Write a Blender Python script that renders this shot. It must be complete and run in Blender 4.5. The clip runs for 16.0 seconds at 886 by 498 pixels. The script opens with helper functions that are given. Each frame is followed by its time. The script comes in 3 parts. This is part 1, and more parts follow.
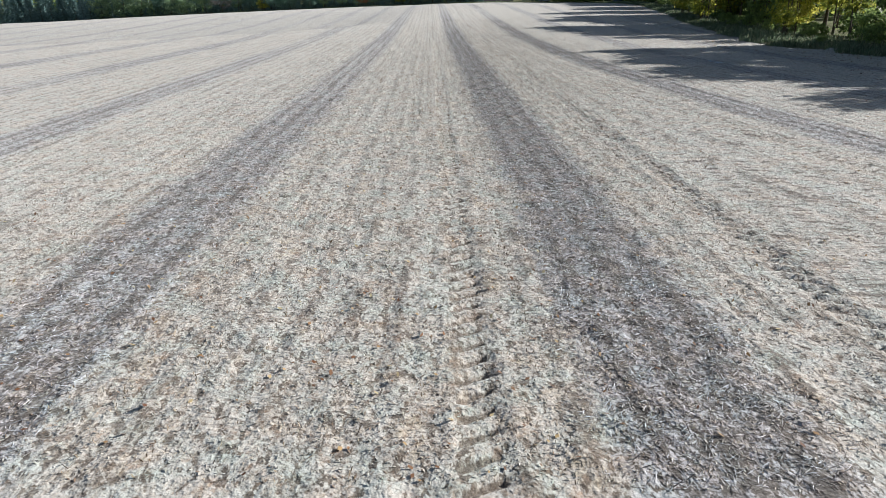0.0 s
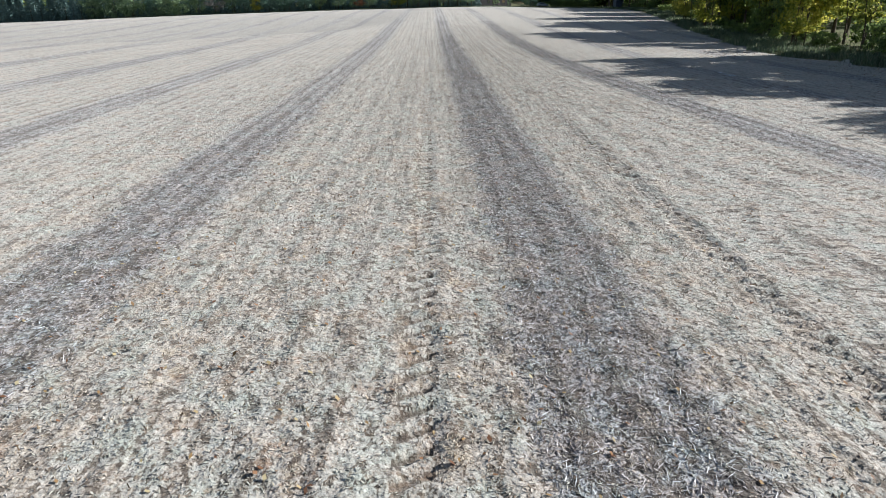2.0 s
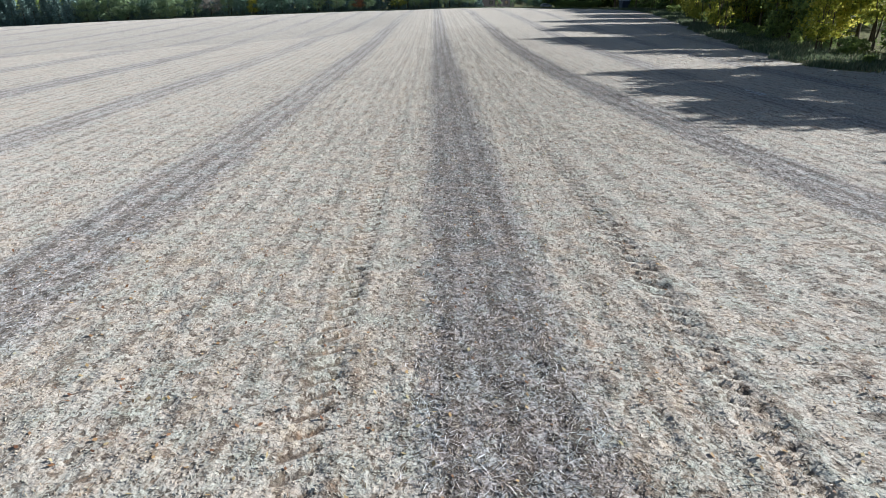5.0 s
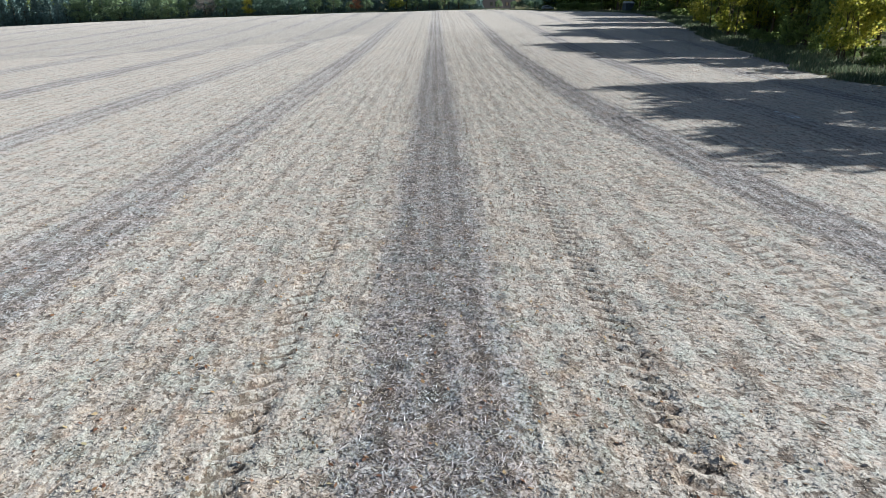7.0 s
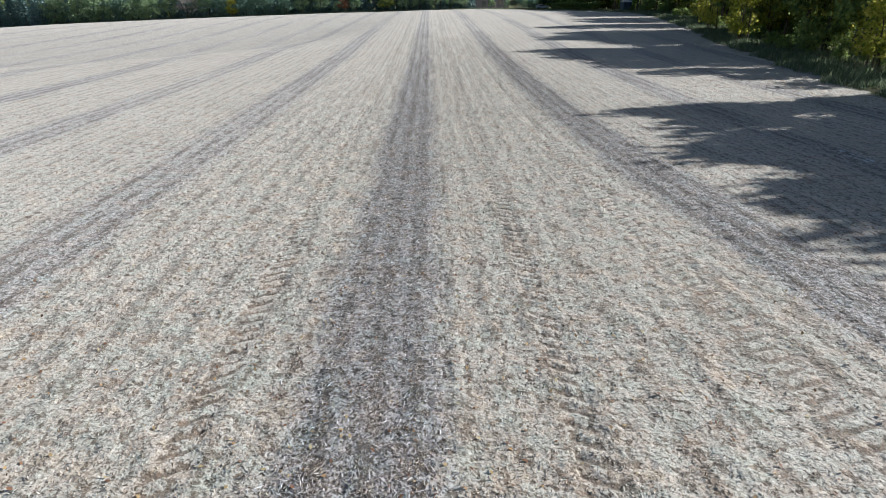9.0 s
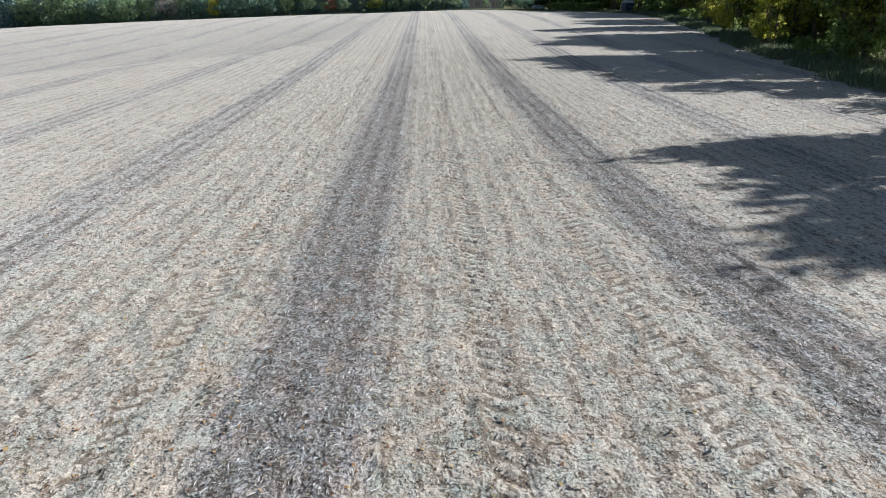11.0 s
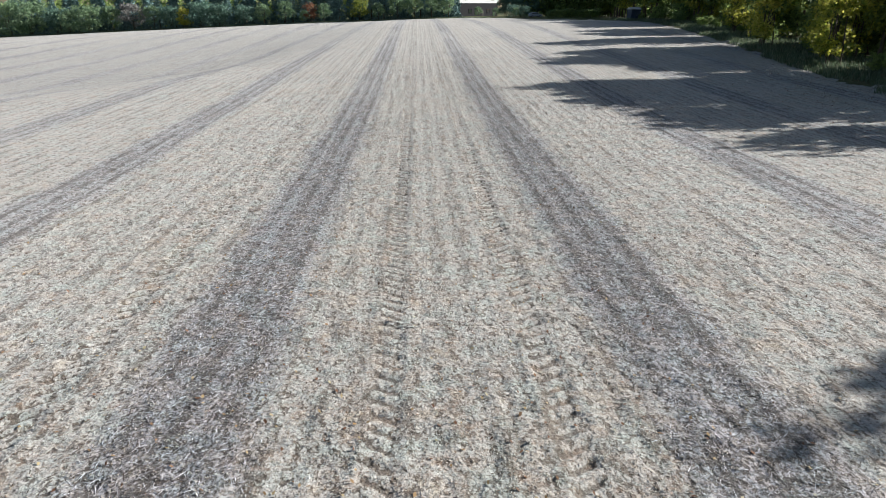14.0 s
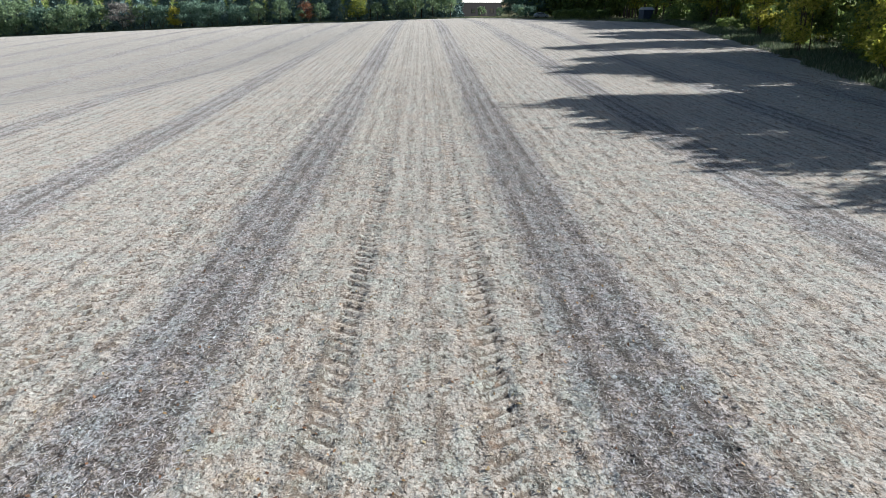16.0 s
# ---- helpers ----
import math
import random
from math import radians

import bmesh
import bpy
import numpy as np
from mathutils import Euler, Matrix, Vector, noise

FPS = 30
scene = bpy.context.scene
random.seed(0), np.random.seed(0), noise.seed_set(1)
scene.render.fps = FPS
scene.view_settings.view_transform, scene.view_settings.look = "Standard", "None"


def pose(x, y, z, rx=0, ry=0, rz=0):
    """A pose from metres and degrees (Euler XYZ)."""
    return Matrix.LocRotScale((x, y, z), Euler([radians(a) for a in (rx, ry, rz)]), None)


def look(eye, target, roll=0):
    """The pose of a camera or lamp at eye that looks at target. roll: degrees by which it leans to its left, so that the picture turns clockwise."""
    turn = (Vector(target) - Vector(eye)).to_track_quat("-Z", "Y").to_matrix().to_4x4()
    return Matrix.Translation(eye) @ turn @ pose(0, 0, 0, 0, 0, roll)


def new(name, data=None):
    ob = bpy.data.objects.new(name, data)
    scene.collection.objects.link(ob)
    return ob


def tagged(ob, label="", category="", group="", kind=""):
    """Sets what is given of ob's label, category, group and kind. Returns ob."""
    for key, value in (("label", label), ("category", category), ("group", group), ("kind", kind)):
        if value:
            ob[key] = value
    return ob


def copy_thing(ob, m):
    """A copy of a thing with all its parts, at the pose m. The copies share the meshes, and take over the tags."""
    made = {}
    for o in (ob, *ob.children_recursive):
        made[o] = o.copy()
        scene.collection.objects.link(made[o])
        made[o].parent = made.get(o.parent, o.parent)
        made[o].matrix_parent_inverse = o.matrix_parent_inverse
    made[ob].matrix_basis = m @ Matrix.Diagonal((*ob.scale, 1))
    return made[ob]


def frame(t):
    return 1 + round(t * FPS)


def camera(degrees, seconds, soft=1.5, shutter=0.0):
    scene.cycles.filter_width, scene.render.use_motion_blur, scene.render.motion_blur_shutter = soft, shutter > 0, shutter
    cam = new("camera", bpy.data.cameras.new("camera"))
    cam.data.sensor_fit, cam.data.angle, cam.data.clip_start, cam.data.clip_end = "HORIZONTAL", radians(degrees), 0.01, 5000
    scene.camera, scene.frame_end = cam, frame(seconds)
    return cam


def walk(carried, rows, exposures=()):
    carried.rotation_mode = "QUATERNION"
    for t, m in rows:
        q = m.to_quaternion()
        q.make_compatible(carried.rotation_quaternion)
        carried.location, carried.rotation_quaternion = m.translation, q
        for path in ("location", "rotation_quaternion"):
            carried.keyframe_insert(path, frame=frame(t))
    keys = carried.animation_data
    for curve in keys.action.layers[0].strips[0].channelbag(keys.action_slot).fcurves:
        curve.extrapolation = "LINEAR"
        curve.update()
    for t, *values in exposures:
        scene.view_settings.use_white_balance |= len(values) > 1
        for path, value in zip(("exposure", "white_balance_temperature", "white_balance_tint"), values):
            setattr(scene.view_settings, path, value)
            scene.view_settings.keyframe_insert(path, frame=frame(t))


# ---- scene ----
cam = camera(72.2, 16.0, soft=0.8)
PATH = [
    (0, (-2.336, 9.121, 4.704), (-2.382, 10.97, 3.944), -0.2),
    (0.5, (-2.185, 9.751, 4.664), (-2.235, 11.601, 3.907), -0.2),
    (1, (-2.125, 10.664, 4.646), (-2.165, 12.516, 3.893), 0.1),
    (1.5, (-1.986, 11.902, 4.726), (-2.022, 13.754, 3.972), 0.3),
    (2, (-1.803, 13.297, 4.776), (-1.838, 15.15, 4.025), 0.4),
    (2.5, (-1.618, 14.764, 4.763), (-1.658, 16.618, 4.014), 0.5),
    (3, (-1.395, 16.265, 4.815), (-1.419, 18.118, 4.064), 0.5),
    (3.5, (-1.154, 17.54, 4.886), (-1.186, 19.397, 4.144), 0.5),
    (3.7, (-1.109, 17.858, 4.911), (-1.143, 19.714, 4.167), 0.4),
    (5.8, (-0.208, 21.729, 5.406), (-0.266, 23.581, 4.654), 0.2),
    (6, (-0.148, 22.275, 5.403), (-0.204, 24.128, 4.651), 0.3),
    (6.5, (-0.014, 23.754, 5.44), (-0.07, 25.605, 4.685), 0.3),
    (7, (0.203, 25.549, 5.617), (0.15, 27.402, 4.867), 0.4),
    (7.5, (0.41, 27.401, 5.691), (0.359, 29.254, 4.94), 0.3),
    (8, (0.613, 29.276, 5.884), (0.562, 31.127, 5.128), 0.3),
    (8.5, (0.761, 31.392, 6.054), (0.72, 33.242, 5.294), 0.3),
    (9, (0.874, 33.765, 6.162), (0.837, 35.616, 5.406), 0.2),
    (9.2, (0.9, 34.787, 6.191), (0.869, 36.635, 5.429), 0.3),
    (11.3, (1.713, 46.173, 6.213), (1.69, 48.027, 5.462), 0.1),
    (11.5, (1.785, 47.277, 6.241), (1.762, 49.132, 5.493), 0.2),
    (12, (1.975, 50.027, 6.365), (1.955, 51.883, 5.62), 0.1),
    (12.5, (2.201, 52.786, 6.496), (2.182, 54.641, 5.749), -0.1),
    (13, (2.379, 55.741, 6.52), (2.363, 57.594, 5.768), -0.3),
    (13.5, (2.523, 58.78, 6.494), (2.512, 60.636, 5.748), -0.1),
    (14, (2.725, 61.928, 6.421), (2.717, 63.787, 5.684), -0.2),
    (14.5, (2.939, 65.151, 6.469), (2.939, 67.015, 5.743), 0.0),
    (15, (3.113, 67.655, 6.531), (3.11, 69.515, 5.795), -0.0),
    (15.5, (3.24, 69.459, 6.562), (3.232, 71.318, 5.825), -0.1),
    (16, (3.375, 70.774, 6.578), (3.357, 72.632, 5.839), -0.1),
]
walk(cam, [(t, look(eye, target, roll)) for t, eye, target, roll in PATH])

# ---- world, sun, exposure ----
SUN_AZ = (0.964, 0.266)
SUN_EL = radians(23.5)
world = bpy.data.worlds.new("sky")
scene.world = world
world.use_nodes = True
wn = world.node_tree.nodes
sky = wn.new("ShaderNodeTexSky")
sky.sky_type = "NISHITA"
sky.sun_disc = False
sky.sun_elevation = SUN_EL
sky.sun_rotation = math.atan2(SUN_AZ[0], SUN_AZ[1])
world.node_tree.links.new(sky.outputs[0], wn["Background"].inputs[0])
wn["Background"].inputs[1].default_value = 0.046
sun = new("sun", bpy.data.lights.new("sun", "SUN"))
sun.data.energy = 5.0
sun.data.angle = radians(0.53)
sun.data.color = (1.0, 0.99, 0.96)
sun.matrix_world = look((0, 0, 60), (-60 * SUN_AZ[0] / math.tan(SUN_EL), -60 * SUN_AZ[1] / math.tan(SUN_EL), 0))
scene.view_settings.exposure = 0.76

# ---- plan of the field ----
ROW = 0.76            # row spacing of the harvested crop
PASS = 12 * ROW       # width of one pass of the combine
SLANT = 0.043         # the rows run slightly to the left
rng = np.random.default_rng(7)


def across(x, y):
    """Metres across the rows, zero in the middle of one chaff band."""
    u = x + SLANT * (y - 10) - 0.9
    bend = 0.0012 * np.clip(80 - y, 0, 70) ** 2
    return u - bend * np.clip((u - 4) / 5, 0, 1)


def smooth(a, b, v):
    s = np.clip((v - a) / (b - a), 0, 1)
    return s * s * (3 - 2 * s)


def lay(x, y):
    """The lie of the land, without its small relief."""
    rise = np.interp(x, [-200, -186, -140, -93, -48, -25, 0, 18, 70, 200], [-5.2, -4.9, -1.9, 0.1, 1.8, 2.7, 3.3, 3.5, 3.3, 3.0])
    return rise * smooth(82, 225, y) - 2.1 * swale(x, y)


def swale(x, y):
    """A shallow dip behind a low crest that crosses the field slantwise."""
    s = -0.73 * (x + 36) + 0.69 * (y - 95)
    return smooth(0, 30, s) * smooth(130, 50, s) * smooth(-8, -34, x)


EDGE_Y = [-80, 30, 60, 72, 79, 90, 115, 140, 180, 215, 240, 262, 400]
EDGE_X = [37, 36, 35, 33, 31, 33.5, 37, 41, 47, 50, 34, 22, 22]


def edge(y):
    """The field's side boundary towards the wood."""
    return np.interp(y, EDGE_Y, EDGE_X)


FAR_X = [-400, -130, -93, -60, 0, 22]
FAR_Y = [258, 266, 268, 270, 271, 268]


def far_edge(x):
    return np.interp(x, FAR_X, FAR_Y)


class Grain:
    """Smooth random heights from a lattice that repeats far apart."""
    def __init__(self, cell, seed, n=512):
        self.cell, self.n = cell, n
        self.v = np.random.default_rng(seed).random((n, n)) * 2 - 1

    def __call__(self, x, y):
        px, py = x / self.cell, y / self.cell
        ix, iy = np.floor(px).astype(int), np.floor(py).astype(int)
        fx, fy = px - ix, py - iy
        fx, fy = fx * fx * (3 - 2 * fx), fy * fy * (3 - 2 * fy)
        a, n = self.v, self.n
        v0 = a[ix % n, iy % n] * (1 - fx) + a[(ix + 1) % n, iy % n] * fx
        v1 = a[ix % n, (iy + 1) % n] * (1 - fx) + a[(ix + 1) % n, (iy + 1) % n] * fx
        return v0 * (1 - fy) + v1 * fy


GRAINS = [Grain(0.15, 1, 1024), Grain(0.31, 2, 1024), Grain(0.7, 3), Grain(3.1, 4), Grain(14.0, 5)]


def lugs(x, y):
    """One where a wheel lug has pressed into the soil."""
    u, out = across(x, y), 0.0
    for side, slant in ((-1.5, 1.0), (1.5, -1.0)):
        e = (u - PASS / 2 - side - 0.3 + PASS / 2) % PASS - PASS / 2
        bar = np.abs(((y + slant * e * 0.55) / 0.40) % 1 - 0.5) * 2
        out = out + smooth(0.30, 0.23, np.abs(e)) * smooth(0.5, 0.8, bar)
    return out


def relief(x, y):
    """Clods, rows and wheel marks of the field."""
    u = across(x, y)
    d = (u + PASS / 2) % PASS - PASS / 2
    band = smooth(1.5, 0.8, np.abs(d) + 0.25 * GRAINS[2](x, y))
    rows = 0.5 + 0.5 * np.cos(2 * math.pi * (u + 0.12 * GRAINS[3](x, y) * 0.5) / ROW)
    fine_rows = 0.5 + 0.5 * np.cos(4 * math.pi * (u + 0.05 * GRAINS[3](x, y)) / ROW)
    h = 0.015 * GRAINS[0](x, y) + 0.018 * GRAINS[1](x, y) + 0.012 * GRAINS[2](x, y) + 0.03 * GRAINS[4](x, y)
    h = h + 0.018 * rows * (1 - 0.6 * band) * (0.55 + 0.6 * GRAINS[3](x, y * 0.4)) + 0.02 * band
    h = h + 0.022 * fine_rows * (1 - 0.4 * band) * (0.6 + 0.6 * GRAINS[2](x, y * 0.5))
    # two wheel marks in each pass, with slanting lugs
    h = h - 0.075 * lugs(x, y) * smooth(120, 80, y) * (0.55 + 0.45 * smooth(-0.3, 0.3, GRAINS[4](x * 2.5 + 40, y * 0.6))) * smooth(-4.5, -3, u) * smooth(9, 7.5, u)
    # the far parts lie smoother
    return h * (0.25 + 0.75 * smooth(-38, -12, x) * smooth(190, 100, y))


def height(x, y):
    x, y = np.asarray(x, float), np.asarray(y, float)
    inside = (x < edge(y) + 0.5) & (y < far_edge(x))
    return lay(x, y) + np.where(inside, relief(x, y), 0.10 + 0.10 * GRAINS[2](x, y) + 0.12 * GRAINS[3](x, y))


def ground_z(x, y):
    return float(height(np.array([x]), np.array([y]))[0])


# ---- materials ----
class Nodes:
    """A small helper to write node trees shortly."""
    def __init__(self, name):
        self.mat = bpy.data.materials.new(name)
        self.mat.use_nodes = True
        self.tree = self.mat.node_tree
        self.bsdf = self.tree.nodes["Principled BSDF"]
        self.out = self.tree.nodes["Material Output"]

    def node(self, kind, **sets):
        n = self.tree.nodes.new(kind)
        for k, v in sets.items():
            setattr(n, k, v)
        return n

    def put(self, socket, v):
        if isinstance(v, (int, float, tuple)):
            socket.default_value = v if not isinstance(v, tuple) or len(v) == 4 or socket.type == "VECTOR" else (*v, 1)
        else:
            self.tree.links.new(v, socket)

    def math(self, op, a, b=0.0, c=0.0, clamp=False):
        n = self.node("ShaderNodeMath", operation=op, use_clamp=clamp)
        for s, v in zip(n.inputs, (a, b, c)):
            self.put(s, v)
        return n.outputs[0]

    def noise(self, scale, detail=3.0, rough=0.55, vec=None, stretch=None):
        n = self.node("ShaderNodeTexNoise")
        n.inputs["Scale"].default_value, n.inputs["Detail"].default_value, n.inputs["Roughness"].default_value = scale, detail, rough
        vec = vec or self.place()
        if stretch:
            m = self.node("ShaderNodeMapping")
            m.inputs["Scale"].default_value = stretch
            self.put(m.inputs[0], vec)
            vec = m.outputs[0]
        self.put(n.inputs["Vector"], vec)
        return n.outputs[0]

    def place(self):
        return self.node("ShaderNodeTexCoord").outputs["Object"]

    def ramp(self, fac, *stops):
        n = self.node("ShaderNodeValToRGB")
        el = n.color_ramp.elements
        for i, (p, c) in enumerate(stops):
            e = el[i] if i < 2 else el.new(p)
            e.position, e.color = p, (*c, 1) if isinstance(c, tuple) else (c, c, c, 1)
        self.put(n.inputs[0], fac)
        return n.outputs[0]

    def mix(self, fac, a, b, blend="MIX"):
        n = self.node("ShaderNodeMix", data_type="RGBA", blend_type=blend)
        self.put(n.inputs[0], fac), self.put(n.inputs[6], a), self.put(n.inputs[7], b)
        return n.outputs[2]

    def bump(self, h, strength=0.5, dist=0.02):
        n = self.node("ShaderNodeBump")
        n.inputs["Strength"].default_value, n.inputs["Distance"].default_value = strength, dist
        self.put(n.inputs["Height"], h)
        self.tree.links.new(n.outputs[0], self.bsdf.inputs["Normal"])

    def done(self, color, rough=0.9, metal=0.0, spec=0.3):
        self.put(self.bsdf.inputs["Base Color"], color), self.put(self.bsdf.inputs["Roughness"], rough)
        self.bsdf.inputs["Metallic"].default_value = metal
        self.bsdf.inputs["Specular IOR Level"].default_value = spec
        return self.mat

    def leafy(self, color, thin=0.45):
        """A leaf: light shines partly through it."""
        self.put(self.bsdf.inputs["Base Color"], color)
        self.bsdf.inputs["Roughness"].default_value = 0.6
        self.bsdf.inputs["Specular IOR Level"].default_value = 0.25
        tr = self.node("ShaderNodeBsdfTranslucent")
        self.put(tr.inputs[0], color)
        m = self.node("ShaderNodeMixShader")
        m.inputs[0].default_value = thin
        self.tree.links.new(self.bsdf.outputs[0], m.inputs[1])
        self.tree.links.new(tr.outputs[0], m.inputs[2])
        self.tree.links.new(m.outputs[0], self.out.inputs[0])
        return self.mat


def field_material():
    n = Nodes("stubble_field")
    xyz = n.node("ShaderNodeSeparateXYZ")
    n.put(xyz.inputs[0], n.place())
    x, y = xyz.outputs[0], xyz.outputs[1]
    u0 = n.math("SUBTRACT", n.math("MULTIPLY_ADD", y, SLANT, x), 0.9 + 10 * SLANT)
    t = n.math("MINIMUM", n.math("MAXIMUM", n.math("SUBTRACT", 80.0, y), 0.0), 70.0)
    bend = n.math("MULTIPLY", n.math("MULTIPLY", t, t), 0.0012)
    u = n.math("SUBTRACT", u0, n.math("MULTIPLY", bend, n.math("DIVIDE", n.math("SUBTRACT", u0, 4.0), 5.0, clamp=True)))
    along = n.node("ShaderNodeCombineXYZ")
    n.put(along.inputs[0], u)
    n.put(along.inputs[1], y)
    along = along.outputs[0]
    wob = n.noise(0.35, 2)
    uw = n.math("ADD", u, n.math("MULTIPLY", n.math("SUBTRACT", wob, 0.5), 0.9))
    d = n.math("ABSOLUTE", n.math("WRAP", uw, PASS / 2, -PASS / 2))
    edge_noise = n.math("MULTIPLY", n.math("SUBTRACT", n.math("ADD", n.math("MULTIPLY", n.noise(3.0, 4, 0.7), 0.6), n.math("MULTIPLY", n.noise(0.7, 3, 0.6, None, (1.0, 0.4, 1.0)), 0.4)), 0.5), 1.9)
    band = n.math("MULTIPLY", n.math("SUBTRACT", 1.48, n.math("ADD", d, edge_noise)), 1.7, clamp=True)
    patch = n.ramp(n.noise(0.085, 2, 0.5, None, (1.0, 0.3, 1.0)), (0.38, 0.5), (0.58, 0.9))
    near = n.math("MULTIPLY", n.math("DIVIDE", n.math("SUBTRACT", 14.0, n.math("ABSOLUTE", n.math("SUBTRACT", u, 3.0))), 4.0, clamp=True), n.math("DIVIDE", n.math("SUBTRACT", 130.0, y), 30.0, clamp=True))
    patch = n.math("MAXIMUM", patch, n.math("MULTIPLY", near, 0.95))
    band = n.math("MULTIPLY", band, patch)
    rows = n.math("MULTIPLY_ADD", n.math("COSINE", n.math("MULTIPLY", u, 2 * math.pi / ROW)), 0.5, 0.5)
    # residue: pale flakes of straw over dark soil, at several sizes
    warp = n.node("ShaderNodeTexNoise")
    warp.inputs["Scale"].default_value, warp.inputs["Detail"].default_value = 22.0, 2.0
    n.put(warp.inputs["Vector"], n.place())
    moved = n.node("ShaderNodeVectorMath", operation="MULTIPLY_ADD")
    n.put(moved.inputs[0], warp.outputs["Color"])
    moved.inputs[1].default_value = (0.07, 0.07, 0.0)
    n.put(moved.inputs[2], n.place())

    def flakes(scale, sx, sy, turn):
        m = n.node("ShaderNodeMapping")
        m.inputs["Scale"].default_value, m.inputs["Rotation"].default_value = (sx, sy, 0.0), (0, 0, turn)
        n.put(m.inputs[0], moved.outputs[0])
        v = n.node("ShaderNodeTexVoronoi", voronoi_dimensions="2D")
        v.inputs["Scale"].default_value = scale
        n.put(v.inputs["Vector"], m.outputs[0])
        sep = n.node("ShaderNodeSeparateColor")
        n.put(sep.inputs[0], v.outputs["Color"])
        return sep.outputs[0], sep.outputs[1]

    fa, ta = flakes(15.0, 1.35, 0.85, 0.5)
    fb, tb = flakes(15.0, 0.95, 1.3, 0.25)
    fc, tc = flakes(28.0, 1.3, 0.9, 1.1)
    fd, td = flakes(58.0, 1.1, 0.9, 0.8)
    top = n.math("MAXIMUM", fa, fb)
    flake = n.math("ADD", n.math("MULTIPLY", top, 0.5), n.math("MULTIPLY", n.math("ADD", n.math("MULTIPLY", fc, 0.6), n.math("MULTIPLY", fd, 0.4)), 0.5))
    clump = n.noise(9.5, 2, 0.55)
    streak = n.noise(5.0, 3, 0.6, None, (2.2, 0.35, 1.0))
    wide = n.noise(0.5, 3, 0.6, None, (1.0, 0.3, 1.0))
    cover = n.math("ADD", n.math("MULTIPLY", n.math("SUBTRACT", flake, 0.02), 0.52), n.math("ADD", n.math("MULTIPLY", clump, 0.50), n.math("MULTIPLY", streak, 0.26)))
    # pockets of bare soil, mostly between the narrow drill rows
    drill = n.math("MULTIPLY_ADD", n.math("COSINE", n.math("MULTIPLY", n.math("ADD", u, n.math("MULTIPLY", wob, 0.12)), 4 * math.pi / ROW)), -0.5, 0.5)
    pocket = n.ramp(n.math("ADD", n.noise(7.5, 3, 0.6, along, (1.0, 0.62, 1.0)), n.math("MULTIPLY", n.math("SUBTRACT", drill, 0.5), 0.10)), (0.545, 0.0), (0.62, 1.0))
    cover = n.math("SUBTRACT", cover, n.math("MULTIPLY", pocket, 0.42))
    # small dark gaps between the fragments
    gap = n.ramp(n.noise(21.0, 3, 0.6, along, (1.0, 0.85, 1.0)), (0.50, 0.0), (0.60, 1.0))
    cover = n.math("SUBTRACT", cover, n.math("MULTIPLY", gap, 0.19))
    # long faint stripes, row by row
    stripe = n.noise(2.7, 2, 0.5, along, (1.0, 0.045, 1.0))
    cover = n.math("ADD", cover, n.math("MULTIPLY", n.math("SUBTRACT", stripe, 0.5), 0.34))
    # dashes of bare soil along some rows
    dash = n.math("MULTIPLY", n.math("POWER", rows, 5.0), n.ramp(n.noise(1.6, 3, 0.6, None, (1.0, 0.5, 1.0)), (0.44, 0.0), (0.62, 1.0)))
    cover = n.math("SUBTRACT", cover, n.math("MULTIPLY", dash, 0.36))
    # pressed-in lug prints of the wheels, darkened to paint in the shadow of each lug
    for side, slant in ((-1.5, 1.0), (1.5, -1.0)):
        e = n.math("WRAP", n.math("SUBTRACT", u, PASS / 2 + side + 0.3), PASS / 2, -PASS / 2)
        inside = n.math("LESS_THAN", n.math("ABSOLUTE", e), 0.24)
        bar = n.math("FRACT", n.math("DIVIDE", n.math("MULTIPLY_ADD", e, slant * 0.55, y), 0.40))
        bar = n.math("ABSOLUTE", n.math("SUBTRACT", bar, 0.5))
        bar = n.math("MULTIPLY", n.math("SUBTRACT", n.math("ADD", bar, n.math("MULTIPLY", n.math("SUBTRACT", clump, 0.5), 0.35)), 0.30), 9.0, clamp=True)
        here = n.ramp(n.noise(0.11, 2, 0.5, None, (3.0, 0.6, 1.0)), (0.30, 0.35), (0.44, 1.0))
        inside = n.math("MULTIPLY", inside, n.math("LESS_THAN", n.math("ABSOLUTE", n.math("SUBTRACT", u, 2.5)), 6.5))
        cover = n.math("SUBTRACT", cover, n.math("MULTIPLY", n.math("MULTIPLY", n.math("MULTIPLY", inside, bar), here), 0.40))
    cover = n.math("ADD", cover, n.math("MULTIPLY", n.math("SUBTRACT", wide, 0.5), 0.16))
    cover = n.math("SUBTRACT", n.math("ADD", cover, 0.19), n.math("MULTIPLY", band, 0.20))
    straw = n.ramp(cover, (0.46, (0.060, 0.041, 0.028)), (0.58, (0.17, 0.147, 0.122)), (0.69, (0.35, 0.328, 0.288)), (0.90, (0.54, 0.52, 0.47)))
    tone = n.math("ADD", n.math("MULTIPLY", ta, 0.5), n.math("MULTIPLY", tc, 0.5))
    straw = n.mix(n.ramp(tone, (0.45, 0.0), (0.9, 0.5)), straw, (0.34, 0.30, 0.235))
    big = n.noise(0.12, 3, 0.6)
    straw = n.mix(n.math("MULTIPLY", n.ramp(big, (0.4, 0.0), (0.68, 1.0)), 0.22), straw, (0.42, 0.36, 0.27))
    rust = n.ramp(n.noise(2.2, 4, 0.75), (0.50, 0.0), (0.66, 1.0))
    straw = n.mix(n.math("MULTIPLY", n.math("MULTIPLY", rust, tb), 0.8), straw, (0.30, 0.20, 0.13))
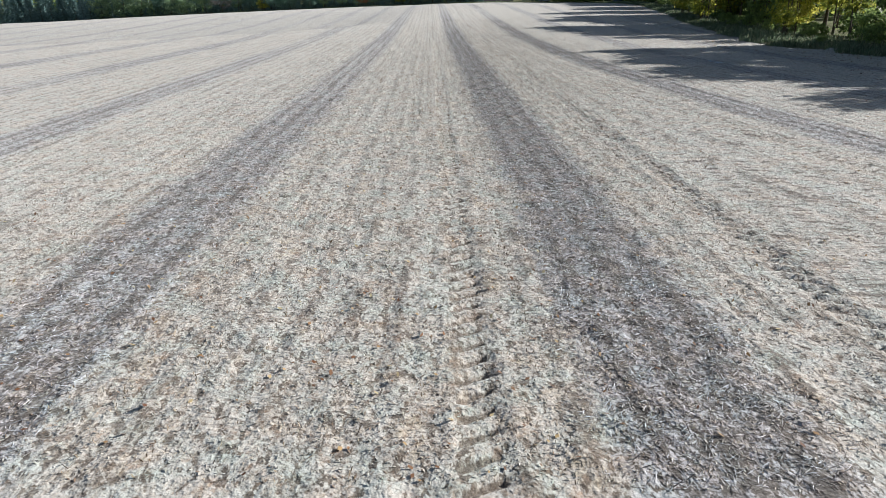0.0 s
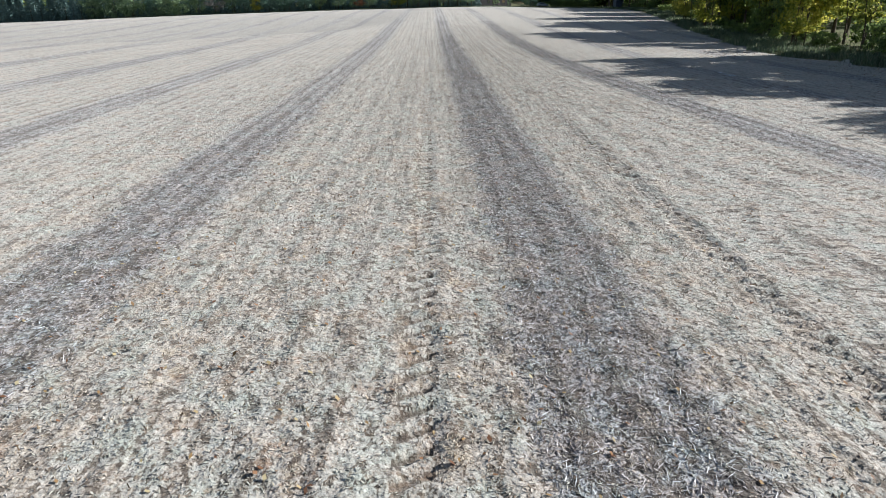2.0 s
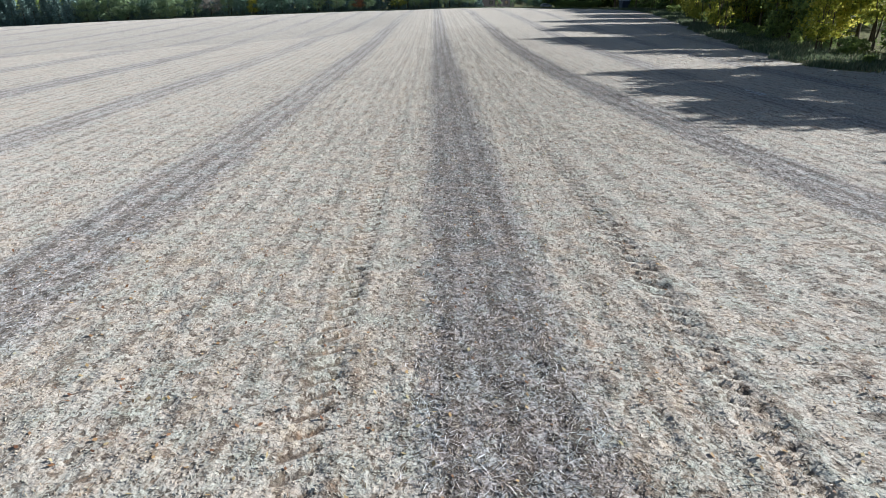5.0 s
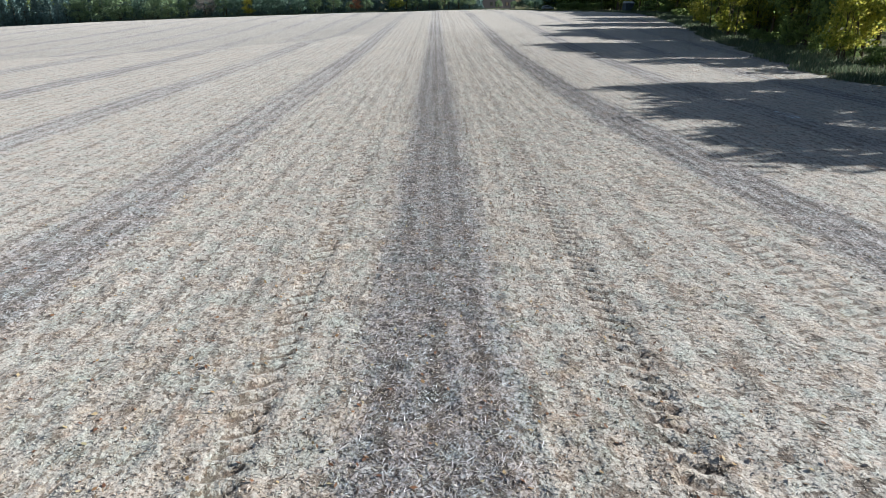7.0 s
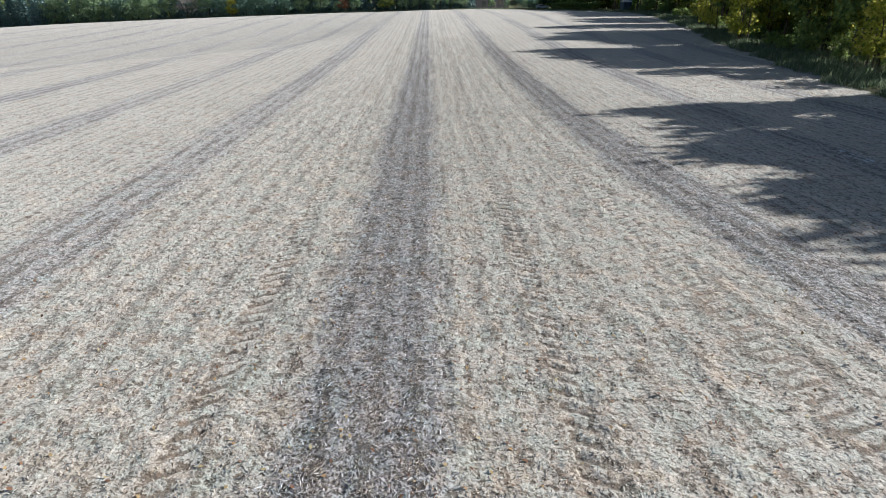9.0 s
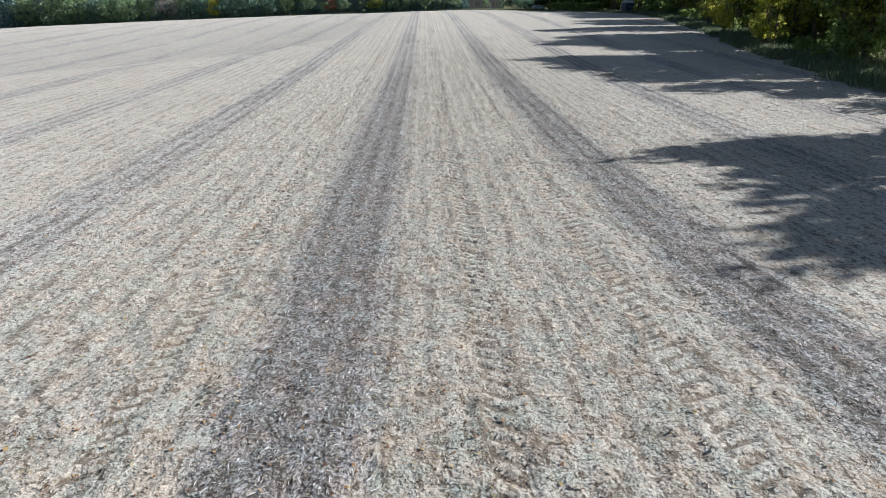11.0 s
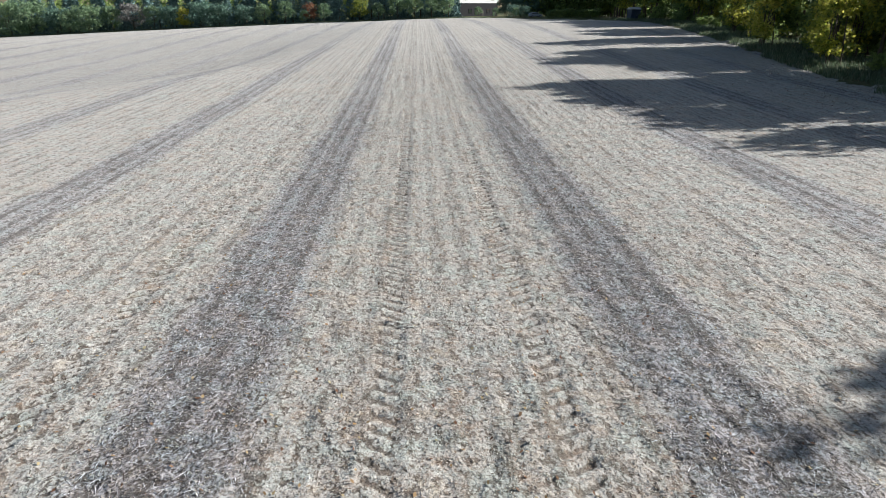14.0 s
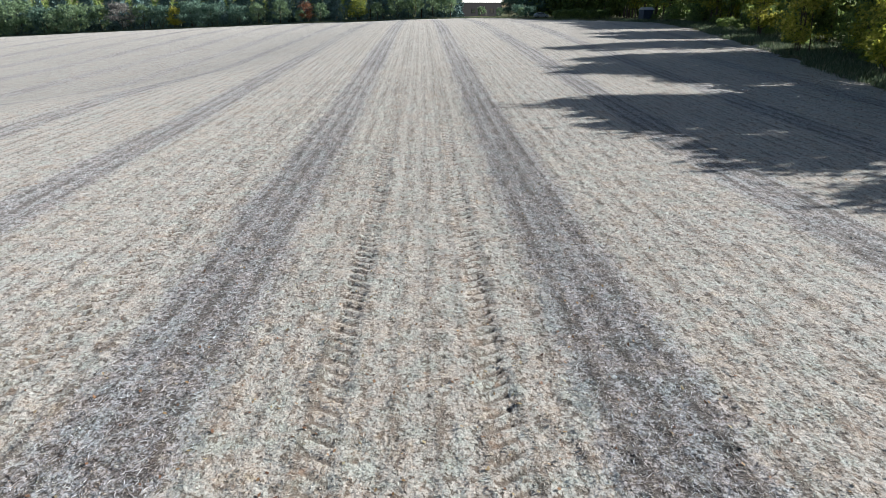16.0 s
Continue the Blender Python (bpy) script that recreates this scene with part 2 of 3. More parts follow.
    age = n.math("ADD", n.math("DIVIDE", n.math("SUBTRACT", y, 24.0), 60.0, clamp=True), n.noise(0.2, 2, 0.5))
    # weathered hues in patches: greenish grey, pinkish and ochre
    hue = n.ramp(n.noise(1.3, 5, 0.72), (0.34, (0.89, 1.03, 1.07)), (0.46, (0.96, 1.01, 1.06)), (0.56, (1.04, 0.99, 1.01)), (0.70, (1.0, 0.89, 0.75)))
    straw = n.mix(0.85, straw, hue, "MULTIPLY")
    soil = n.ramp(age, (0.45, (0.115, 0.09, 0.07)), (0.70, (0.105, 0.103, 0.105)))
    # the chaff bands: dark moist soil between violet-grey weathered chaff
    worn = n.math("SUBTRACT", cover, n.math("MULTIPLY", n.math("POWER", rows, 6.0), n.ramp(n.noise(0.9, 3, 0.6, None, (1.0, 0.35, 1.0)), (0.42, 0.03), (0.60, 0.13))))
    grey = n.ramp(worn, (0.40, (0.022, 0.017, 0.016)), (0.50, (0.075, 0.064, 0.062)), (0.60, (0.20, 0.195, 0.20)), (0.74, (0.52, 0.52, 0.55)))
    grey = n.mix(0.9, grey, hue, "MULTIPLY")
    grey = n.mix(0.12, grey, soil)
    # the dip behind the crest is tinted greyer, standing in for its duller scattered light
    dip = n.math("MULTIPLY_ADD", x, -0.73, n.math("MULTIPLY_ADD", y, 0.69, -0.73 * 36 - 0.69 * 95))
    dip = n.math("MULTIPLY", n.math("DIVIDE", n.math("ADD", dip, n.math("MULTIPLY", wide, 8.0)), 32.0, clamp=True), n.math("DIVIDE", n.math("SUBTRACT", 130.0, dip), 50.0, clamp=True))
    dip = n.math("MULTIPLY", dip, n.math("DIVIDE", n.math("SUBTRACT", -10.0, x), 25.0, clamp=True))
    straw = n.mix(n.math("MULTIPLY", dip, 0.8), straw, (0.71, 0.72, 0.74), "MULTIPLY")
    color = n.mix(n.math("MULTIPLY", band, 0.80), straw, grey)
    h = n.math("ADD", n.math("MULTIPLY", flake, 0.7), n.math("MULTIPLY", clump, 0.8))
    n.bump(h, 0.9, 0.06)
    n.bsdf.inputs["Sheen Weight"].default_value = 0.3
    n.bsdf.inputs["Sheen Tint"].default_value = (1.0, 0.985, 0.97, 1.0)
    n.bsdf.inputs["Sheen Roughness"].default_value = 0.6
    return n.done(color, 0.9, spec=0.2)


def verge_material():
    n = Nodes("rough_grass_ground")
    c = n.ramp(n.noise(2.6, 5, 0.7), (0.3, (0.05, 0.055, 0.028)), (0.5, (0.115, 0.13, 0.06)), (0.66, (0.19, 0.20, 0.10)), (0.8, (0.26, 0.22, 0.14)))
    c = n.mix(n.math("MULTIPLY", n.ramp(n.noise(0.25, 3), (0.45, 0.0), (0.65, 1.0)), 0.5), c, (0.10, 0.075, 0.045))
    n.bump(n.noise(14, 4, 0.7), 0.8, 0.06)
    return n.done(c, 0.95, spec=0.15)


def island_material(name, stops, fine=0.15, thin=0.0):
    """Small loose pieces, each with a colour of its own."""
    n = Nodes(name)
    r = n.node("ShaderNodeNewGeometry").outputs["Random Per Island"]
    c = n.ramp(r, *stops)
    c = n.mix(fine, c, n.ramp(n.noise(6.0, 3), (0.3, 0.15), (0.7, 0.7)), "MULTIPLY") if fine else c
    c = n.mix(0.85, c, n.ramp(n.noise(1.3, 5, 0.72), (0.34, (0.89, 1.03, 1.07)), (0.46, (0.96, 1.01, 1.06)), (0.56, (1.04, 0.99, 1.01)), (0.70, (1.0, 0.89, 0.75))), "MULTIPLY")
    return n.leafy(c, thin) if thin else n.done(c, 0.75, spec=0.25)


def leaf_material(name, *cols, thin=0.45):
    """Foliage: leaves differ one by one, and limb by limb."""
    n = Nodes(name)
    g = n.node("ShaderNodeNewGeometry").outputs["Random Per Island"]
    o = n.node("ShaderNodeObjectInfo").outputs["Random"]
    v = n.math("ADD", n.math("MULTIPLY", g, 0.55), n.math("MULTIPLY", n.noise(0.55, 2), 0.65))
    v = n.math("ADD", v, n.math("MULTIPLY", n.math("SUBTRACT", o, 0.5), 0.25))
    k = len(cols)
    c = n.ramp(v, *[(0.25 + 0.65 * i / (k - 1), col) for i, col in enumerate(cols)])
    return n.leafy(c, thin)


def bark_material(name, a, b):
    n = Nodes(name)
    c = n.ramp(n.noise(7.0, 5, 0.7, None, (1, 1, 0.18)), (0.35, a), (0.65, b))
    n.bump(n.noise(12.0, 5, 0.7, None, (1, 1, 0.15)), 0.8, 0.04)
    return n.done(c, 0.9, spec=0.2)


def plain(name, col, rough=0.6, metal=0.0, vary=0.25, scale=3.0):
    n = Nodes(name)
    c = n.mix(vary, col, n.ramp(n.noise(scale, 4, 0.65), (0.3, 0.25), (0.7, 0.9)), "MULTIPLY")
    n.bump(n.noise(scale * 8, 3), 0.15, 0.01)
    return n.done(c, rough, metal)


def glass_material():
    n = Nodes("window_glass")
    n.bsdf.inputs["Transmission Weight"].default_value = 0.3
    return n.done((0.03, 0.035, 0.04), 0.05, spec=0.6)


M_FIELD, M_VERGE = field_material(), verge_material()
M_STRAW = island_material("pale_straw", ((0.0, (0.10, 0.075, 0.06)), (0.10, (0.24, 0.175, 0.125)), (0.25, (0.34, 0.32, 0.27)), (0.42, (0.42, 0.43, 0.37)), (0.60, (0.44, 0.40, 0.34)), (0.92, (0.47, 0.445, 0.39)), (1.0, (0.64, 0.62, 0.57))))
M_GREYSTRAW = island_material("grey_weathered_straw", ((0.0, (0.035, 0.026, 0.024)), (0.22, (0.09, 0.068, 0.06)), (0.40, (0.20, 0.195, 0.20)), (0.58, (0.31, 0.32, 0.335)), (0.72, (0.40, 0.375, 0.35)), (0.86, (0.52, 0.525, 0.55)), (1.0, (0.86, 0.87, 0.91))))
M_STUB = island_material("stubble_stalk", ((0.0, (0.10, 0.07, 0.045)), (0.5, (0.30, 0.24, 0.16)), (1.0, (0.5, 0.43, 0.32))))
M_DRYLEAF = island_material("dry_leaf", ((0.0, (0.14, 0.07, 0.045)), (0.4, (0.26, 0.14, 0.08)), (0.75, (0.42, 0.29, 0.14)), (1.0, (0.52, 0.45, 0.28))), thin=0.25)
M_GRASS = island_material("tall_grass", ((0.0, (0.08, 0.115, 0.06)), (0.5, (0.16, 0.215, 0.125)), (0.85, (0.25, 0.31, 0.20)), (1.0, (0.38, 0.37, 0.26))), thin=0.35)
M_BARK = bark_material("grey_brown_bark", (0.045, 0.036, 0.028), (0.14, 0.115, 0.09))
M_LEAF_GREEN = leaf_material("green_leaves", (0.106, 0.164, 0.067), (0.212, 0.299, 0.106), (0.379, 0.463, 0.166), thin=0.55)
M_LEAF_TURN = leaf_material("turning_leaves", (0.10, 0.15, 0.045), (0.25, 0.30, 0.075), (0.56, 0.53, 0.11), thin=0.6)
M_LEAF_GOLD = leaf_material("golden_leaves", (0.163, 0.225, 0.040), (0.428, 0.430, 0.069), (0.673, 0.614, 0.158), thin=0.6)
M_LEAF_RED = leaf_material("rust_red_leaves", (0.12, 0.075, 0.05), (0.24, 0.115, 0.075), (0.32, 0.18, 0.11))
# far foliage: distance haze is mixed into the olive, bush and needle colours
M_LEAF_OLIVE = leaf_material("olive_leaves", (0.095, 0.155, 0.10), (0.19, 0.29, 0.17), (0.31, 0.42, 0.25))
M_LEAF_GREY = leaf_material("grey_mauve_leaves", (0.16, 0.16, 0.155), (0.26, 0.25, 0.25), (0.33, 0.33, 0.29))
M_LEAF_BUSH = leaf_material("bush_leaves", (0.075, 0.135, 0.105), (0.13, 0.23, 0.18), (0.23, 0.35, 0.28))
M_NEEDLE = leaf_material("spruce_needles", (0.065, 0.119, 0.112), (0.124, 0.210, 0.203), (0.234, 0.364, 0.375), thin=0.15)
M_WHITE = plain("white_siding", (0.78, 0.79, 0.80), 0.55, vary=0.1)
# near-black colour that holds the tree shade on the house's lower storey
M_HOUSE_SHADE = plain("shade_dark_wall", (0.013, 0.014, 0.018), 0.9)
M_ROOF = plain("dark_shingle", (0.06, 0.057, 0.055), 0.9)
M_TRIM = plain("white_trim", (0.75, 0.75, 0.74), 0.5, vary=0.1)
M_GLASS = glass_material()
M_BLUE = plain("blue_painted_steel", (0.05, 0.075, 0.12), 0.45, vary=0.3)
M_PALE = plain("pale_roof_sheet", (0.40, 0.43, 0.46), 0.5, vary=0.2)
M_CAR = plain("silver_car_paint", (0.38, 0.42, 0.47), 0.3, 0.4, vary=0.05)
M_TYRE = plain("tyre_rubber", (0.02, 0.02, 0.02), 0.85)
M_RIM = plain("alloy_rim", (0.45, 0.45, 0.46), 0.35, 0.8, vary=0.1)
# glossy and pale, so that the added strips shine with the sky
M_PALE_GLOSS = plain("pale_blue_gloss", (0.80, 0.86, 0.92), 0.12, vary=0.1)
M_POST = plain("weathered_post", (0.20, 0.16, 0.12), 0.9)


# ---- building helpers ----
def sheet(name, verts, faces, mats, parent=None, face_mat=None):
    """A mesh object from arrays; faces all have the same number of corners."""
    verts, faces = np.asarray(verts, np.float32), np.asarray(faces, np.int32)
    me = bpy.data.meshes.new(name)
    me.vertices.add(len(verts))
    me.vertices.foreach_set("co", verts.ravel())
    k = faces.shape[1]
    me.loops.add(faces.size)
    me.loops.foreach_set("vertex_index", faces.ravel())
    me.polygons.add(len(faces))
    me.polygons.foreach_set("loop_start", np.arange(0, faces.size, k, dtype=np.int32))
    for m in mats if isinstance(mats, (list, tuple)) else [mats]:
        me.materials.append(m)
    if face_mat is not None:
        me.polygons.foreach_set("material_index", np.asarray(face_mat, np.int32))
    me.update(calc_edges=True)
    ob = new(name, me)
    ob.parent = parent
    return ob


def part(name, bm, material, parent, label="", soft=False):
    me = bpy.data.meshes.new(name)
    bm.to_mesh(me)
    bm.free()
    me.materials.append(material)
    if soft:
        me.polygons.foreach_set("use_smooth", np.ones(len(me.polygons), bool))
    ob = new(name, me)
    ob.parent = parent
    return tagged(ob, label=label) if label else ob


def box(bm, x0, x1, y0, y1, z0, z1, bevel=0.0):
    r = bmesh.ops.create_cube(bm, size=1.0, matrix=Matrix.LocRotScale(((x0 + x1) / 2, (y0 + y1) / 2, (z0 + z1) / 2), None, (x1 - x0, y1 - y0, z1 - z0)))
    if bevel:
        es = list({e for v in r["verts"] for e in v.link_edges})
        bmesh.ops.bevel(bm, geom=es, offset=bevel, segments=2, affect="EDGES")
    return bm


def thing(name, x, y, label, category, group="", turn=0.0, z=None):
    ob = new(name)
    ob.matrix_world = pose(x, y, ground_z(x, y) if z is None else z, 0, 0, turn)
    return tagged(ob, label, category, group)


# ---- ground ----
def steps(start, stop, first, grow, most):
    out, p, s = [], start, first
    sign = 1 if stop > start else -1
    while (stop - p) * sign > 0:
        out.append(p)
        p += sign * s
        s = min(s * grow, most)
    return out + [stop]


FINE = 0.10
xs = np.array(steps(-9, -420, FINE, 1.035, 9.0)[::-1] + list(np.arange(-9 + FINE, 13.9, FINE)) + steps(14, 62, FINE, 1.02, 0.4) + steps(64, 420, 1.0, 1.12, 30))
xs = np.r_[[-4000, -2000, -1000, -600], xs, [600, 1000, 2000, 4000]]
ys = np.array([-3000, -1000, -400, -150, -80, -40, -20, -10, -4, 0, 3, 6, 8, 10, 12, 13] + list(np.arange(13.8, 98, FINE)) + steps(98, 292, FINE, 1.012, 0.8) + steps(294, 3000, 2.0, 1.2, 400) + [4500])
gx, gy = np.meshgrid(xs, ys)
gz = height(gx, gy)
nx, ny = len(xs), len(ys)
idx = np.arange(nx * ny).reshape(ny, nx)
quads = np.stack([idx[:-1, :-1], idx[:-1, 1:], idx[1:, 1:], idx[1:, :-1]], -1).reshape(-1, 4)
cx, cy = (gx[:-1, :-1] + gx[1:, 1:]) / 2, (gy[:-1, :-1] + gy[1:, 1:]) / 2
wavy = 0.8 * GRAINS[3](cx, cy) + 0.4 * GRAINS[2](cx, cy)
off_field = (cx > edge(cy) + wavy) | (cy > far_edge(cx) + wavy * 0.6) | (cx < -330) | (cy < -200)
off_field &= ~((cx > 90) & (cx < 330) & (cy < 190))
ground = sheet("ground", np.stack([gx, gy, gz], -1).reshape(-1, 3), quads, [M_FIELD, M_VERGE], face_mat=off_field.ravel())
ground.data.polygons.foreach_set("use_smooth", np.ones(len(quads), bool))
tagged(ground, "harvested pale stubble field with rows and darker chaff bands", "field", kind="structure")


def on_ground(x, y):
    """Height of the ground sheet itself at the places given."""
    i = np.clip(np.searchsorted(xs, x) - 1, 0, nx - 2)
    j = np.clip(np.searchsorted(ys, y) - 1, 0, ny - 2)
    fx, fy = (x - xs[i]) / (xs[i + 1] - xs[i]), (y - ys[j]) / (ys[j + 1] - ys[j])
    return (gz[j, i] * (1 - fx) + gz[j, i + 1] * fx) * (1 - fy) + (gz[j + 1, i] * (1 - fx) + gz[j + 1, i + 1] * fx) * fy


# ---- loose residue on the field ----
def flat_pieces(name, x, y, length, width, angle, tilt, mat, label, category, lift=0.003, point=0.35):
    """Thin straws or flakes lying on the ground: one slim four-cornered piece each."""
    z = on_ground(x, y) + lift + np.abs(np.sin(tilt)) * length * 0.42
    ax = np.stack([np.cos(angle) * np.cos(tilt), np.sin(angle) * np.cos(tilt), np.sin(tilt)], -1) * (length / 2)[:, None]
    # a round straw always has a lit side: the piece leans towards the sun
    roll = np.sign(np.sin(angle) * SUN_AZ[0] - np.cos(angle) * SUN_AZ[1]) * rng.uniform(0.0, 0.6, len(x))
    side = np.stack([-np.sin(angle) * np.cos(roll), np.cos(angle) * np.cos(roll), np.sin(roll)], -1) * (width / 2)[:, None]
    c = np.stack([x, y, z], -1)
    v = np.stack([c - ax - side * point, c + side - ax * 0.15, c + ax + side * point, c - side + ax * 0.15], 1).reshape(-1, 3)
    f = np.arange(len(x) * 4).reshape(-1, 4)
    return tagged(sheet(name, v, f, mat), label, category, kind="stuff")


def scatter(n, y0, y1, spread):
    """Places along the way, thinning out sideways."""
    y = y0 + (y1 + 45 - y0) * (1 - np.sqrt(1 - rng.random(n) * 0.999)) ** 0.85
    mid = np.interp(y, [10, 40, 80, 120], [-2.0, 0.5, 3.0, 3.0])
    x = mid + rng.normal(0, 1, n) * spread
    ok = (x < edge(y) - 0.5) & (x > -30) & (lugs(x, y) < 0.45)
    return x[ok], y[ok]


def band_weight(x, y):
    d = np.abs((across(x, y) + PASS / 2) % PASS - PASS / 2)
    return smooth(1.7, 0.7, d + 0.3 * GRAINS[2](x, y))


x, y = scatter(170000, 14, 98, 6.0)
n = len(x)
flat_pieces("straw_litter", x, y, rng.uniform(0.04, 0.11, n), rng.uniform(0.005, 0.010, n), rng.uniform(0, 2 * math.pi, n), rng.normal(0, 0.06, n), M_STRAW,
            "pale dry straw scattered over the stubble", "straw")
x, y = scatter(700000, 14, 104, 6.6)
keep = rng.random(len(x)) < band_weight(x, y)
x, y = x[keep], y[keep]
n = len(x)
flat_pieces("windrow_straw", x, y, rng.uniform(0.06, 0.22, n), rng.uniform(0.007, 0.014, n), rng.uniform(0, 2 * math.pi, n), rng.normal(0, 0.11, n), M_GREYSTRAW,
            "grey weathered straw in long chaff bands", "straw", lift=0.004)
x, y = scatter(340000, 14, 104, 6.2)
n = len(x)
flat_pieces("chaff_flakes", x, y, rng.uniform(0.03, 0.08, n), rng.uniform(0.010, 0.022, n), rng.uniform(0, 2 * math.pi, n), rng.normal(0, 0.28, n), M_STRAW,
            "pale husks and broken pods on the soil", "chaff", lift=0.004, point=0.6)
x, y = scatter(9000, 14, 110, 8.0)
n = len(x)
flat_pieces("fallen_leaves", x, y, rng.uniform(0.04, 0.10, n), rng.uniform(0.03, 0.07, n), rng.uniform(0, 2 * math.pi, n), rng.normal(0, 0.3, n), M_DRYLEAF,
            "rust and yellow fallen leaves on the stubble", "leaves", lift=0.015, point=0.6)

# cut stalks standing along the rows
k = rng.integers(-18, 24, 60000)
y = 14 + 125 * (1 - np.sqrt(1 - rng.random(60000)))
u = (k + 0.5) * ROW * 1.0 + rng.normal(0, 0.05, 60000)
x = u - SLANT * (y - 10) + 0.9
ok = (band_weight(x, y) < 0.7) & (across(x, y) < 3.9) & (rng.random(60000) < 0.45 + 0.4 * GRAINS[3](x, y))
x, y = x[ok], y[ok]
n = len(x)
z = on_ground(x, y) - 0.01
h, w, a = rng.uniform(0.03, 0.07, n), rng.uniform(0.004, 0.008, n), rng.uniform(0, math.pi, n)
lean = rng.normal(0, 0.35, (n, 2)) * h[:, None]
s = np.stack([np.cos(a) * w, np.sin(a) * w, 0 * a], -1)
b = np.stack([x, y, z], -1)
t = b + np.stack([lean[:, 0], lean[:, 1], h], -1)
tagged(sheet("row_stubble", np.stack([b - s, b + s, t + s * 0.8, t - s * 0.8], 1).reshape(-1, 3), np.arange(4 * n).reshape(-1, 4), M_STUB),
       "short cut brown stalks standing along the crop rows", "stubble", kind="stuff")


# ---- trees ----
def tube(bm, pts, radii, sides=7):
    """A tapering limb through the given points."""
    rings = []
    for i, (p, r) in enumerate(zip(pts, radii)):
        d = (pts[min(i + 1, len(pts) - 1)] - pts[max(i - 1, 0)]).normalized()
        a = d.orthogonal().normalized()
        c = d.cross(a)
        rings.append([bm.verts.new(p + (a * math.cos(2 * math.pi * j / sides) + c * math.sin(2 * math.pi * j / sides)) * r) for j in range(sides)])
    for lo, hi in zip(rings, rings[1:]):
        for j in range(sides):
            bm.faces.new((lo[j], lo[(j + 1) % sides], hi[(j + 1) % sides], hi[j]))
    bm.faces.new(rings[-1])


def leaves(centres, sizes, g):
    """A bent leaf spray of two triangles at each place."""
    n = len(centres)
    a = g.normal(0, 1, (n, 3))
    a /= np.linalg.norm(a, axis=1)[:, None]
    b = np.cross(a, g.normal(0, 1, (n, 3)))
    b /= np.linalg.norm(b, axis=1)[:, None]
    c = np.cross(a, b)
    s = sizes[:, None]
    v = np.stack([centres - a * s, centres + b * s * 0.55 + c * s * 0.2, centres + a * s, centres - b * s * 0.55 + c * s * 0.2], 1)
    return v.reshape(-1, 3), np.arange(4 * n).reshape(-1, 4)


def broadleaf(name, tall, wide, low, count, size, leaf, seed, label, category, group, lean=0.0, stems=1):
    """Trunk with limbs, and an uneven crown of many leaf sprays held in clumps."""
    g = np.random.default_rng(seed)
    ob = tagged(new(name), label, category, group)
    bm = bmesh.new()
    tips = []
    for st in range(stems):
        base = Vector((g.normal(0, 0.12 * stems), g.normal(0, 0.12 * stems), -0.3)) if stems > 1 else Vector((0, 0, -0.3))
        out = Vector((g.normal(0, 1), g.normal(0, 1), 0)) * (0.05 * tall if stems == 1 else 0.12 * tall)
        pts = [base + Vector((0, 0, 0.3 + tall * 0.86) ) * f + out * f * f + Vector((g.normal(0, 0.012), g.normal(0, 0.012), 0)) * tall * f for f in np.linspace(0, 1, 8)]
        r0 = tall * (0.019 if stems == 1 else 0.013)
        tube(bm, pts, [r0 * (1.35 if i == 0 else 1) * (1 - 0.9 * i / 7) for i in range(8)])
        for i in range(9 if stems == 1 else 5):
            f = low + (0.95 - low) * g.random()
            p = pts[0].lerp(pts[-1], f) + out * (f * f - f)
            ang = g.uniform(0, 2 * math.pi)
            reach = wide * g.uniform(0.5, 0.95) * (1 - 0.45 * max(0, f - low))
            q = [p + Vector((math.cos(ang), math.sin(ang), 0)) * reach * s + Vector((0, 0, reach * (0.75 * s - 0.2 * s * s))) for s in (0, 0.35, 0.7, 1)]
            rr = r0 * (1 - 0.8 * f) * 0.55
            tube(bm, q, [rr, rr * 0.7, rr * 0.4, rr * 0.12], 5)
            tips += [np.array(q[2]), np.array(q[3])]
        tips.append(np.array(pts[-1]))
    part("trunk", bm, M_BARK, ob, soft=True)
    # clumps of leaves: at limb ends and over an uneven rounded body
    nc = max(14, count // 70)
    d = g.normal(0, 1, (nc, 3))
    d /= np.linalg.norm(d, axis=1)[:, None]
    mid = (low + 1) / 2 * tall
    half = (1 - low) / 2 * tall
    lump = 0.8 + 0.28 * np.sin(3 * np.arctan2(d[:, 1], d[:, 0]) + seed) * np.cos(2.3 * d[:, 2] + seed)
    rad = lump * g.uniform(0.55, 1.0, nc) ** 0.5
    cl = np.stack([d[:, 0] * wide * rad, d[:, 1] * wide * rad, mid + np.sign(d[:, 2]) * np.abs(d[:, 2]) ** 0.7 * half * np.minimum(rad * 1.3, 1)], -1)
    cl = np.r_[cl, np.array(tips)]
    cr = g.uniform(0.14, 0.30, len(cl)) * wide
    which = g.integers(0, len(cl), count)
    off = g.normal(0, 1, (count, 3)) * (0.62, 0.62, 0.45)
    c = cl[which] + off * cr[which][:, None]
    c[:, 2] = np.maximum(c[:, 2], 0.15)
    v, f = leaves(c, g.uniform(0.6, 1.3, count) * size, g)
    sheet("crown", v, f, leaf, ob)
    return ob


